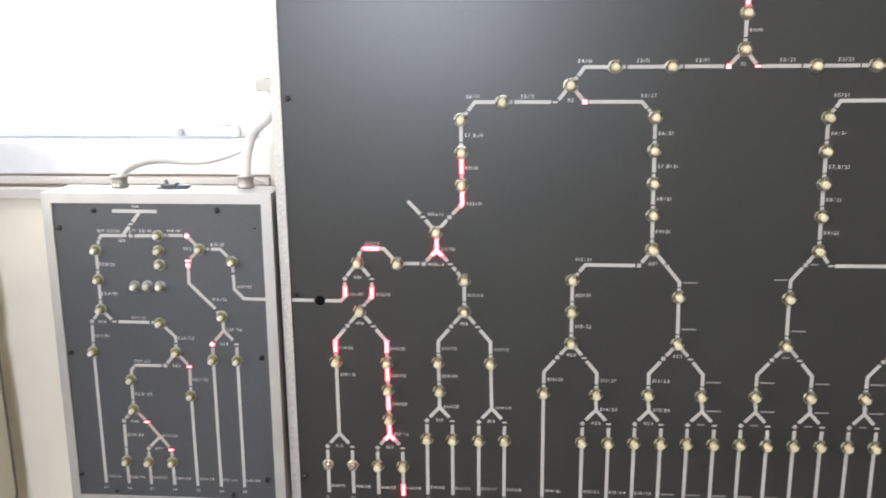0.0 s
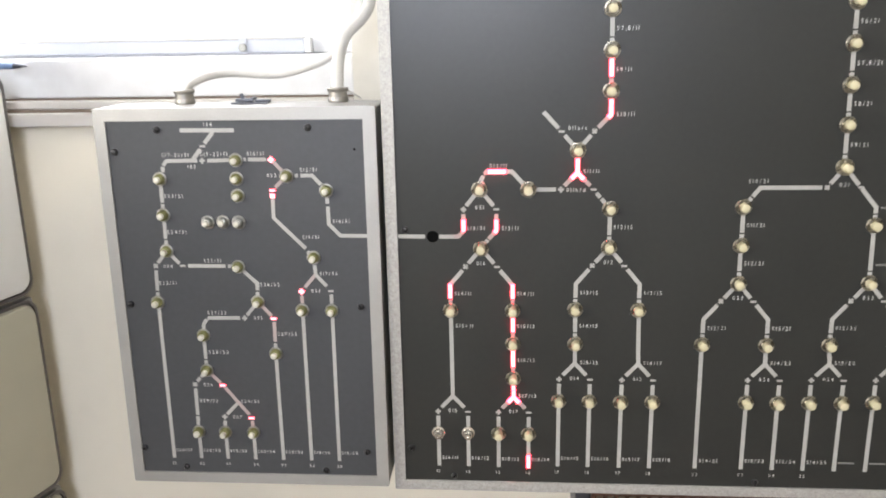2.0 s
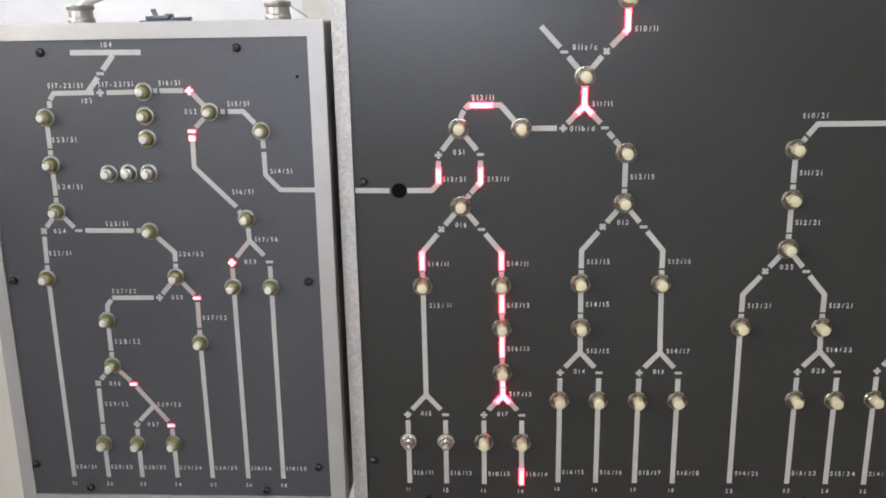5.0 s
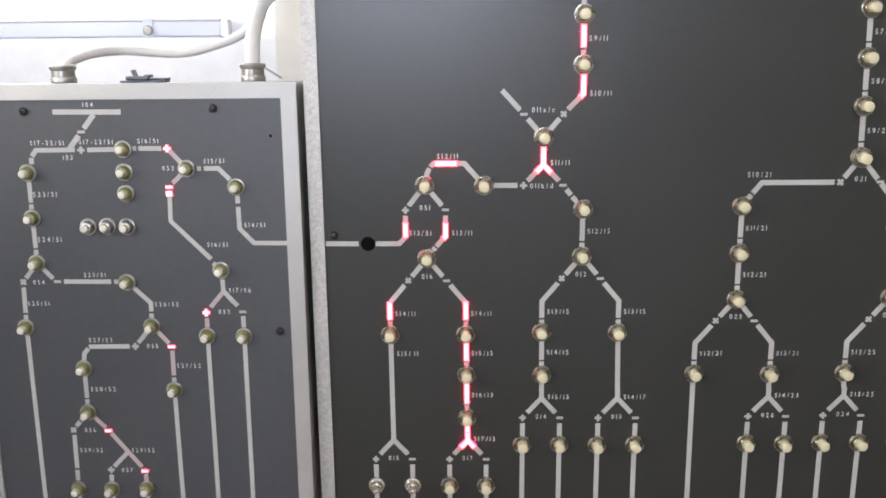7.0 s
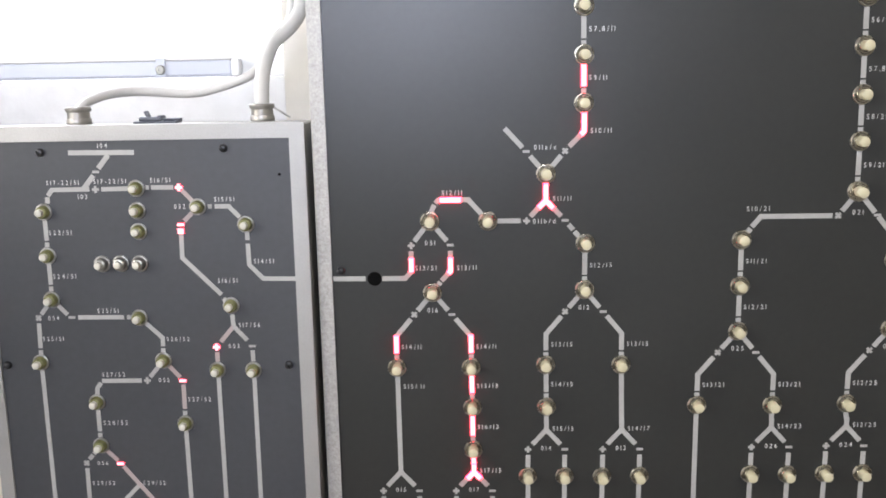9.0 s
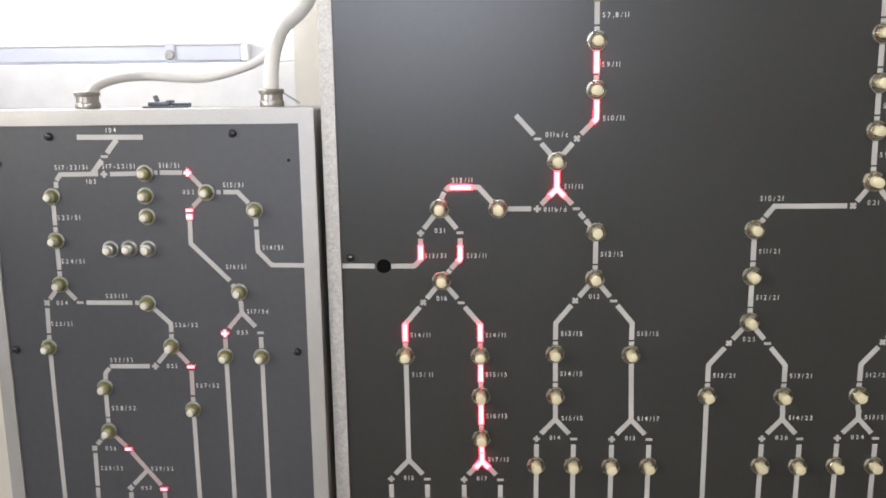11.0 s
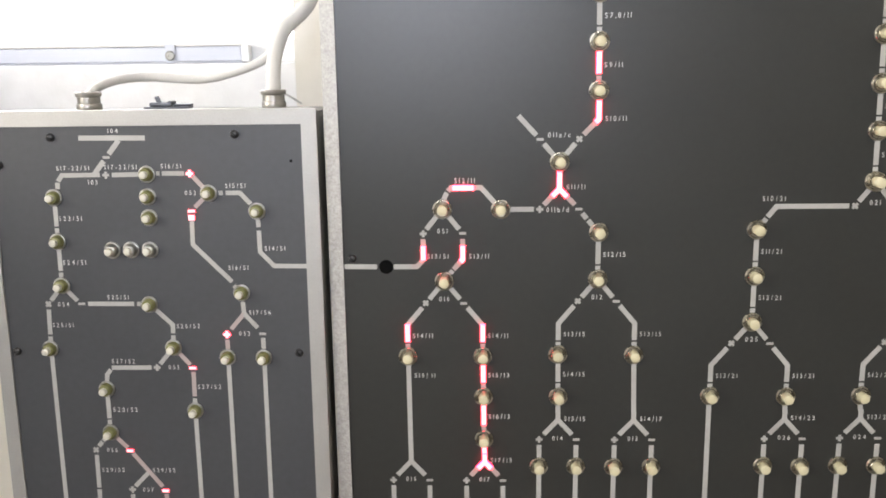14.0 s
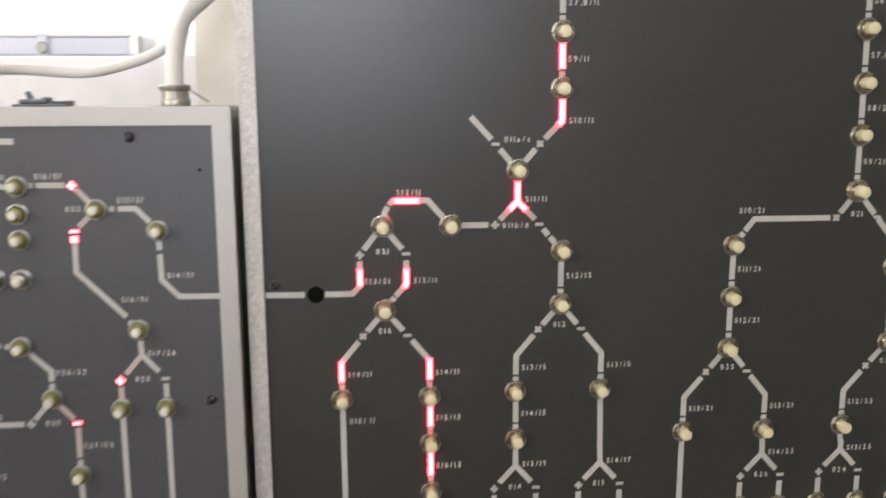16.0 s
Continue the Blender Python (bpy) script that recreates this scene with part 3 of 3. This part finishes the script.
# the two tall columns on either side of the trunk's right half
for u, s, tail in ((404.5, 1, "21"), (598.5, -1, "31")):
    rows = (227.5, 189.0, 150.3, 112.0, 71.0)
    for k, v in enumerate(rows):
        button(big, u + (k - 2) * 0.8, v)
    for k, text in enumerate(("S6/", "S7,8/", "S8/", "S9/")):
        link(big, (u + (k - 2) * 0.8, rows[k]), (u + (k - 1) * 0.8, rows[k + 1]), text + tail)
line(big, *towards((597, 228.5), (609, 245.8), 7.5, stop=10.5))
line(big, towards((597, 228.5), (609, 245.8), 12.2, back=0)[0], (609, 246), (700, 246.4))
lettering(big, 601, 250.5, "S5/31")

# the left column's node, its branch to the left and the one to the right
N21 = (407.5, 70.5)
line(big, *towards(N21, (392, 50.3), 7.5, back=4.8))
sign(big, 392, 50.3, True, turn=45)
lettering(big, 403.6, 51.0, "021")
line(big, (387.2, 50.3), (328, 50.3), (321, 41.6))
line(big, *towards((328, 50.3), (313, 31), 13.0, stop=17.0))
lettering(big, 316, 55.0, "S10/21")
button(big, 313, 31)
link(big, (313, 31), (313.2, -9), "S11/21")
button(big, 313.2, -9)
link(big, (313.2, -9), (313.4, -49.5), "S12/21")
button(big, 313.4, -49.5)
button(big, *N21)
line(big, *towards(N21, (441, 30), 7.5, back=29.5))
sign(big, 424.5, 50.3, False)
line(big, towards(N21, (441, 30), 28, back=0)[0], (441, 30), (441, 24))
line(big, (441, 22.4), (441, 19.5))
bar(big, 445.5, 28)
button(big, 441, 12)
link(big, (441, 12), (442.5, -48.5))
bar(big, 447, -31)
button(big, 442.5, -48.5)
N31 = (600.8, 72)
line(big, *towards(N31, (571, 34), 7.5, back=28.0))
sign(big, 586.5, 53.0, True, turn=45)
line(big, towards(N31, (571, 34), 28, back=0)[0], (571, 34), (571, 24))
line(big, (571, 22.4), (571, 19.5))
bar(big, 552, 33, 15)
button(big, 571, 12)
link(big, (571, 12), (572.2, -48.0))
bar(big, 577, -31)
button(big, 572.2, -48)
line(big, *towards(N31, (614, 53), 7.5, back=3.5))
sign(big, 615.5, 52.5, False)
line(big, (620.5, 52.5), (700, 53))
bar(big, 592, 52.5, 9)
bar(big, 682, 57.5)

# the lower sidings
spread(big, 50, -13, name="016", labels=("S14/11", "S14/11"), lit=True)
button(big, 50, -13)
line(big, (17.4, -88), (17.8, -172))
lettering(big, 22.5, -100.5, "S15/ 11")
fork(big, 17.8, -180, "015", kind="nut", foot=-265, marks=("S16/11", "S16/12"), numbers=("11", "12"))
link(big, (83, -80.5), (83.2, -118), "S15/13", lit=True)
button(big, 83.2, -118)
link(big, (83.2, -118), (83.5, -158), "S16/13", lit=True)
button(big, 83.5, -158)
fork(big, 84, -180, "017", lit=True, label="S17/13", foot=-265.5, marks=("S18/13", "S18/14"), numbers=("13", "14"), ends=(None, True))
line(big, (83.7, -165.5), (83.9, -172), lit=True)

button(big, 181, 29.5)
link(big, (181, 29.5), (181, -11.5), "S12/15")
button(big, 181, -11.5)
spread(big, 181, -11.5, name="012", labels=("S13/15", "S13/15"))
link(big, (148.3, -79), (148.7, -117.5), "S14/15")
button(big, 148.7, -117.5)
line(big, (148.8, -125), (148.9, -134))
fork(big, 149, -140, "014", label="S15/15", marks=("S16/15", "S16/16"), numbers=("15", "16"))
line(big, (214.2, -86.5), (215.4, -134))
fork(big, 215.6, -140, "013", label="S14/17", marks=("S15/17", "S15/18"), numbers=("17", "18"))

spread(big, 313.4, -49.5, name="025", labels=("S13/21", "S13/21"))
line(big, (280.6, -124.5), (281.2, -262))
lettering(big, 285.5, -254.5, "S14/21")
lettering(big, 278.5, -271.4, "22", 3.9)
line(big, (346.3, -124.5), (346.6, -132))
fork(big, 346.8, -138.5, "026", label="S14/23", foot=-262, marks=("S15/23", "S15/24"), numbers=("23", "24"))
spread(big, 443, -48.5, name="022", labels=("S12/25", "-"))
line(big, (410.4, -123.5), (411.6, -131))
fork(big, 412, -137.5, "024", label="S13/25", foot=-262, marks=("S14/25", "-"), numbers=("25", ""))
line(big, (476, -123.5), (477, -131))
fork(big, 477.3, -136.8, "-", label="-", foot=-262)
spread(big, 573.5, -47.5, name="-", labels=("-", "-"))
line(big, (541, -122.5), (542, -130))
fork(big, 542.5, -136, "-", label="-", foot=-262)
line(big, (606.4, -122.5), (607.2, -130))
fork(big, 607.8, -135.5, "-", label="-", foot=-262)
spread(big, 704.5, -47, name="-", labels=("-", "-"))
line(big, (672, -122.5), (672.5, -130))
fork(big, 673, -135, "-", label="-", foot=-262)

# ---- the small cabinet ----
small = tagged(new("control_cabinet"), "small dark grey control cabinet with track diagram and silver rim", "control cabinet")
small.matrix_world = pose(0, -0.0066, 1.27, 88.85)
part("cabinet", box(-0.3467, -0.0548, -0.2852, 0.1357, -0.072, -0.0022, 0.003, 3), M_SILVER, small, "smooth silver-grey sheet-metal case", True)
part("mounting_box", box(-0.335, -0.066, -0.275, 0.105, -0.2075, -0.0715, 0.002), M_RUBBER, small, "grey box carrying the case off the wall")
part("frame", ring_frame(-0.347, -0.0545, -0.2855, 0.136, 0.0128, -0.003, 0.0022, 0.0014), M_SILVER, small, "smooth silver-grey metal rim", True)
# lighter copy of the laminate: the stronger light is in its colour
part("faceplate", box(-0.3346, -0.0670, -0.2730, 0.1235, -0.0008, 0.0), M_PLATE_LIT, small, "dark grey laminate faceplate")
for u, v in ((-280.5, 114), (-123.5, 115.3), (-327.5, 91.3), (-328.5, -73.4), (-331, -243.5), (-284.3, -266), (-124.8, -267), (-77.4, -244), (-77.2, -74.7)):
    screw(small, u, v)
part("mounting_frame", box(-0.30, -0.10, -0.24, 0.02, -0.2065, -0.1282, 0.002), M_HAMMER, small)
part("peg_hole", lathe([(1.3 * MM, 0.0001), (1.3 * MM, 0.0004)], 12), M_HOLE, small, at=(-0.077, 0.0925, 0))

WIDE = 3.9
line(small, (-256.5, 113.4), (-200, 112.9), wide=5.0)
lettering(small, -231, 117.2, "104", 4.0)
line(small, *towards((-222.5, 111), (-246, 82.5), 0, stop=14.5), wide=5.0)
sign(small, -234.2, 96.9, False)
line(small, *towards((-222.5, 111), (-246, 82.5), 22.2, stop=36.5), wide=5.0)
line(small, (-277.5, 77.0), (-273.8, 82.0), (-241, 82.2))
line(small, (-278.5, 70.5), (-278.2, 75.8))
lettering(small, -278, 86.2, "S17-22/51", 4.0)
lettering(small, -237, 86.8, "S17-22/51", 4.0)
lettering(small, -251.5, 74.0, "103", 4.0)
sign(small, -235.8, 82, True)
line(small, (-230.5, 82), (-208, 82.3))
button(small, -200.5, 82.6, "olive")
button(small, -200.8, 63.5, "olive")
button(small, -200.8, 45.5, "olive")
for u in (-235.5, -219, -202.3):
    button(small, u, 17.2, "steel")
line(small, (-192.5, 83), (-189.6, 83))
line(small, (-187.6, 83), (-168.5, 82.8))
lettering(small, -188, 87.2, "S16/51", 4.0)
sign(small, -163.5, 82.7, True, True)
line(small, *towards((-163.5, 82.7), (-148.6, 66), 3.0, back=7.0), lit="dim")
button(small, -148.4, 65.8, "olive")
lettering(small, -169, 64.5, "052", 4.0)
line(small, (-140, 66), (-136.6, 66))
line(small, (-134.0, 66), (-122, 66), (-113, 56.5))
lettering(small, -134, 70.2, "S15/51", 4.0)
line(small, *towards((-148.5, 66), (-164, 51), 7.0, back=4.0), lit="dim")
sign(small, -164.1, 50.8, False, True)
sign(small, -164.4, 45.2, False, True).scale = (0.85, 2.0, 1)
line(small, (-164.5, 42.5), (-165, 21.8), (-133, -11))
line(small, *towards((-165, 21.8), (-125.4, -21), 49.3, stop=52.0))
lettering(small, -135.5, -0.5, "S16/51", 4.0)
button(small, -107.6, 50.5, "olive")
line(small, (-107.5, 43), (-107.5, 36.5))
line(small, (-107.4, 33.5), (-107.2, 15), (-95.6, 2.7), (-67.5, 2.4))
lettering(small, -103, 16.2, "S14/51", 4.0)
button(small, -125.2, -21, "olive")
line(small, (-124.6, -29), (-124.2, -39.5))
line(small, (-124.2, -39.5), (-136.2, -53.4), lit="dim")
line(small, (-124.2, -39.5), (-112.8, -52.2))
sign(small, -140, -58, True, True)
sign(small, -108.7, -57.6, False)
line(small, (-140.1, -63), (-140.2, -71.5), lit="dim")
line(small, (-108.6, -61.5), (-108.5, -71.5))
lettering(small, -119.6, -40.3, "S17/56", 4.0)
lettering(small, -129.5, -59.2, "053", 4.0)
button(small, -140.3, -79, "olive")
button(small, -108.4, -79, "olive")
line(small, (-140.3, -86), (-140.5, -255.5))
line(small, (-108.5, -86), (-109.2, -255.5))
for v in (63, 25, -14):
    button(small, -282.5, v, "olive")
link(small, (-282.3, 63), (-282.5, 25), "S23/51", side=2.5)
link(small, (-282.5, 25), (-282.7, -14), "S24/51", side=2.5)
line(small, *towards((-282.7, -14), (-296.4, -30.4), 7.0, back=4.2))
sign(small, -296.5, -30.5, True, turn=45)
line(small, *towards((-282.7, -14), (-270, -28), 7.0, back=0.5))
sign(small, -266.8, -30.3, False)
lettering(small, -288.0, -32.6, "054", 4.0)
line(small, (-261, -30.3), (-220.5, -30.5))
line(small, (-217.8, -30.5), (-214.5, -30.7))
lettering(small, -243.5, -26.4, "S25/51", 4.0)
line(small, (-296.8, -35.5), (-297.5, -58))
line(small, (-297.6, -60), (-297.7, -64))
lettering(small, -294.6, -51.5, "S25/51", 4.0)
button(small, -298.2, -71, "olive")
line(small, (-298.0, -78), (-298.0, -255.5))
button(small, -206.6, -31, "olive")
line(small, *towards((-206.6, -31), (-187.6, -49.4), 7.0, back=0), (-187.8, -57))
line(small, (-187.9, -59), (-188, -63))
lettering(small, -184.2, -52.5, "S26/52", 4.0)
button(small, -188.3, -70, "olive")
line(small, *towards((-188.3, -70), (-204.2, -88.4), 7.0, back=4.4))
sign(small, -204.3, -88.4, True)
line(small, (-209.4, -88.4), (-245.0, -88.6))
lettering(small, -244.5, -84.6, "S27/52", 4.0)
line(small, *towards((-188.3, -70), (-172.2, -88.4), 7.0, back=3.5), lit="dim")
sign(small, -172.2, -88.6, False, True)
lettering(small, -194.0, -90.0, "055", 4.0)
line(small, (-172.2, -92.5), (-172.5, -115), lit="dim")
line(small, (-172.5, -117), (-172.6, -121))
lettering(small, -169.0, -108.0, "S27/52", 4.0)
button(small, -172.8, -128.5, "olive")
line(small, (-172.8, -136), (-172.4, -255.5))
line(small, (-246.0, -90.5), (-249.8, -95), (-250.4, -101))
button(small, -251.0, -108.4, "olive")
link(small, (-251, -108.4), (-251.2, -149), "S28/52", side=4.0)
button(small, -251.1, -149, "olive")
line(small, *towards((-251.1, -149), (-266, -165.5), 7.0, stop=11.0))
line(small, *towards((-251.1, -149), (-266, -165.5), 12.6, back=4.2))
sign(small, -266, -166, True, turn=45)
line(small, *towards((-251.1, -149), (-234.5, -166.3), 7.0, back=3.5), lit="dim")
sign(small, -234.6, -166.4, False, True)
lettering(small, -256.0, -168.0, "056", 4.0)
line(small, (-265.9, -171), (-266.3, -202.5))
line(small, (-266.4, -204.5), (-266.6, -214.5))
lettering(small, -262.0, -187.2, "S29/52", 4.0)
line(small, *towards((-234.6, -166.4), (-205, -204.5), 3.5, back=4.0), lit="dim")
lettering(small, -215.5, -187.2, "S29/52", 4.0)
line(small, *towards((-219, -187), (-235.6, -204), 1.8, back=4.4))
sign(small, -235.6, -204.2, True)
sign(small, -205, -205.0, False, True)
lettering(small, -226.0, -206.2, "057", 4.0)
line(small, (-235.8, -209), (-236.0, -215))
line(small, (-204.8, -208.5), (-204.5, -215), lit="dim")
for u in (-266.7, -236.1, -204.3):
    button(small, u, -222.3, "olive")
    line(small, (u, -229.5), (u + 0.2, -255.5))
for u, text, number in ((-298, "S26/51", "51"), (-266.4, "S30/52", "52"), (-236, "S30/53", "53"), (-204.2, "S30/54", "54"), (-172.4, "S28/55", "55"), (-140.4, "S18/56", "56"), (-109.2, "S18/58", "58")):
    lettering(small, u + 3.0, -247.5, text, 3.8)
    lettering(small, u - 2.6, -263.8, number, 3.6)

# ---- on top of the small cabinet ----
TOP = 1.408


def gland(x, y):
    ob = tagged(new("cable_gland"), "nickel-plated cable gland screwed into the cabinet top", "cable gland", "cable glands on the cabinet")
    ob.matrix_world = pose(x, y, TOP)
    part("nut", lathe([(0.0105, -0.004), (0.0110, -0.003), (0.0110, 0.001), (0.0104, 0.002)], 12), M_GLAND, ob, "", True)
    part("sleeve", lathe([(0.0098, 0.002), (0.0098, 0.0075), (0.0106, 0.0078), (0.0112, 0.0086), (0.0112, 0.0112), (0.0105, 0.0120), (0.0076, 0.0122), (0.0070, 0.0105)], 26), M_GLAND, ob, "", True)


gland(-0.2675, 0.047)
gland(-0.1015, 0.049)
tagged(place("cable", mesh_of("cable", tube(((-0.1015, 0.049, 1.4150), (-0.1020, 0.056, 1.438), (-0.1005, 0.067, 1.456), (-0.0950, 0.082, 1.474), (-0.0800, 0.090, 1.489), (-0.0720, 0.098, 1.505), (-0.0710, 0.102, 1.535), (-0.0715, 0.105, 1.62), (-0.0715, 0.105, 1.85)), 0.0066), M_CABLE, True)), "thick grey-white cable rising from the gland", "cable")
tagged(place("cable", mesh_of("cable", tube(((-0.2675, 0.047, 1.4165), (-0.2640, 0.060, 1.4240), (-0.2530, 0.084, 1.4300), (-0.2300, 0.104, 1.4317), (-0.1860, 0.110, 1.4290), (-0.1550, 0.110, 1.4345), (-0.1230, 0.108, 1.4465), (-0.1030, 0.104, 1.4680), (-0.0890, 0.112, 1.4900), (-0.0830, 0.116, 1.5150), (-0.0815, 0.118, 1.62), (-0.0815, 0.118, 1.85)), 0.0043), M_CABLE, True)), "thin grey-white cable curving along the cabinet top", "cable")
tagged(place("wire", mesh_of("wire", tube(((-0.0915, 0.050, 1.4165), (-0.0860, 0.054, 1.4125), (-0.0790, 0.060, 1.4070)), 0.0009, 8), M_CABLE, True)), "thin loose wire beside the gland", "wire")
tagged(place("cable_clip", mesh_of("cable_clip", box(-0.094, -0.0495, 0.085, 0.13, 1.523, 1.540, 0.003), M_CLIP)), "cream plastic clip holding the cables to the panel", "cable clip")

latch = tagged(new("latch"), "worn zinc toggle latch lying on the cabinet top", "latch")
latch.matrix_world = pose(-0.193, 0.039, 1.4050) @ Matrix.Scale(0.82, 4)
part("base_plate", box(-0.024, 0.024, -0.009, 0.009, 0.0, 0.0022, 0.0008), M_STEEL, latch)
part("lever", box(-0.019, 0.004, -0.006, 0.006, 0.0022, 0.0068, 0.0016), M_STEEL, latch)
part("hook", box(0.006, 0.026, -0.004, 0.005, 0.0022, 0.0052, 0.0014), M_STEEL, latch)
pin = part("pin", lathe([(0.0022, -0.008), (0.0022, 0.008)], 12), M_STEEL, latch, "", True)
pin.matrix_basis = pose(0.004, 0, 0.0062, 90)
tab = part("tab", box(-0.0015, 0.0015, -0.004, 0.004, 0.0, 0.007, 0.0006), M_STEEL, latch)
tab.matrix_basis = pose(-0.0095, 0, 0.0064, 0, -24)

# ---- beside it: two stacked enamelled cases with rubber seals ----
def enamel_case(z0, z1, label, enamel):
    ob = tagged(new("storage_case"), label, "storage case", "stacked storage cases")
    ob.matrix_world = pose(-0.537, 0.164, z0, 0, 0, -16)
    h, long = z1 - z0, 0.58
    turned = Matrix(((0, 0, 1, 0), (1, 0, 0, 0), (0, 1, 0, 0), (0, 0, 0, 1)))
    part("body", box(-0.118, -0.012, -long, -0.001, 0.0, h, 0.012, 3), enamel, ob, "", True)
    part("seal", box(-0.014, -0.004, -long + 0.003, -0.002, 0.003, h - 0.003, 0.004, 2), M_RUBBER, ob, "grey rubber door seal")
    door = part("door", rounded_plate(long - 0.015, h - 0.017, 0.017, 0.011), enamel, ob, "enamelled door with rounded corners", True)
    door.matrix_basis = Matrix.Translation((-0.0060, -long / 2, h / 2)) @ turned
    trim = part("trim", rounded_ring(long - 0.003, h - 0.005, 0.020, 0.0042, 0.005), M_TRIM, ob, "dark metal edging")
    trim.matrix_basis = Matrix.Translation((-0.004, -long / 2, h / 2)) @ turned
    return ob


def rounded_outline(w, h, r, n=6):
    pts = []
    for cx, cy, a0 in ((w / 2 - r, h / 2 - r, 0), (-w / 2 + r, h / 2 - r, 90), (-w / 2 + r, -h / 2 + r, 180), (w / 2 - r, -h / 2 + r, 270)):
        for k in range(n + 1):
            a = radians(a0 + 90 * k / n)
            pts.append((cx + r * math.cos(a), cy + r * math.sin(a)))
    return pts


def rounded_plate(w, h, r, thick):
    bm = bmesh.new()
    rings = []
    for inset, z in ((0, 0), (0, thick - 0.004), (0.0015, thick - 0.001), (0.004, thick)):
        rings.append([bm.verts.new((x, y, z)) for x, y in rounded_outline(w - 2 * inset, h - 2 * inset, r)])
    n = len(rings[0])
    for a, b in zip(rings, rings[1:]):
        for k in range(n):
            bm.faces.new((a[k], a[(k + 1) % n], b[(k + 1) % n], b[k]))
    bm.faces.new(rings[-1])
    return bm


def rounded_ring(w, h, r, wide, thick):
    bm = bmesh.new()
    n = len(rounded_outline(w, h, r))
    loops = []
    for inset, z in ((0, 0), (0, thick), (wide, thick), (wide, 0)):
        loops.append([bm.verts.new((x, y, z)) for x, y in rounded_outline(w - 2 * inset, h - 2 * inset, max(r - inset, 0.004))])
    for a, b in zip(loops, loops[1:]):
        for k in range(n):
            bm.faces.new((a[k], a[(k + 1) % n], b[(k + 1) % n], b[k]))
    return bm


# Upper case lightened, lower ones darkened in colour for the light from above.
CASES = ((1.1495, 1.436, "pale grey enamelled storage case standing on another", M_DOOR_LIT), (0.874, 1.1485, "olive-beige enamelled storage case below another one", M_DOOR_SHADED), (0.5985, 0.873, "lowest olive-beige enamelled storage case of a stack", M_DOOR_SHADED))
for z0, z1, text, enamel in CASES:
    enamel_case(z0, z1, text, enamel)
stand = tagged(new("stand"), "plain grey stand carrying the storage cases", "stand")
stand.matrix_world = pose(-0.537, 0.164, 0, 0, 0, -16)
part("top_plate", box(-0.120, -0.002, -0.585, 0.0, 0.575, 0.5975, 0.003), M_RUBBER, stand)
for x in (-0.118, -0.034):
    for y in (-0.58, -0.04):
        part("leg", box(x, x + 0.03, y, y + 0.03, 0.0, 0.575, 0.002), M_RUBBER, stand)
carton = tagged(new("white_box"), "white cardboard box lying on the storage case", "box")
carton.matrix_world = pose(-0.537, 0.164, 1.4365, 0, 0, -16)
part("body", box(-0.110, -0.006, -0.50, -0.016, 0.0, 0.048, 0.002), M_PAPER, carton)
for k in range(2):
    part("print", box(-0.0059, -0.0055, -0.060 + 0.010 * k, -0.034, 0.026 - 0.008 * k, 0.0285 - 0.008 * k), M_GREYPLASTIC, carton, "unreadable pale blue print")

pen = tagged(new("pen"), "blue-grey pen lying on the storage case by the box", "pen")
pen.matrix_world = pose(-0.546, 0.1624, 1.4405, 0, 90, -16)
part("barrel", lathe([(0.0022, -0.03), (0.0038, -0.026), (0.0040, 0.030), (0.0036, 0.034)], 14), M_BLUE, pen, "", True)
part("tip", lathe([(0.0036, 0.034), (0.0018, 0.046), (0.0006, 0.054)], 12), M_STEEL, pen, "", True)

# ---- below the large panel: a terminal strip on the wall ----
strip_thing = tagged(new("terminal_strip"), "brown bakelite terminal strip with two rows of cream terminals, darkened for shade", "terminal strip")
strip_thing.matrix_world = pose(0.185, 0.10, 0.9055)
part("base", box(-0.004, 0.72, 0.0, 0.10, -0.045, 0.012, 0.002), M_BAKELITE, strip_thing)
part("end_bracket", box(-0.024, -0.005, 0.004, 0.10, -0.05, 0.010, 0.003), M_STEEL, strip_thing)
cell = mesh_of("terminal", box(-0.0042, 0.0042, -0.007, 0.001, -0.0055, 0.0055, 0.0016), M_CERAMIC)
tag = mesh_of("brass_tag", box(-0.0042, 0.0042, -0.006, 0.001, -0.004, 0.004, 0.0012), M_BRASS)
for k in range(52):
    place("terminal", cell, strip_thing, (0.006 + k * 0.0134, 0, -0.0005))
    place("brass_tag", tag, strip_thing, (0.009 + k * 0.0134, 0, -0.022))
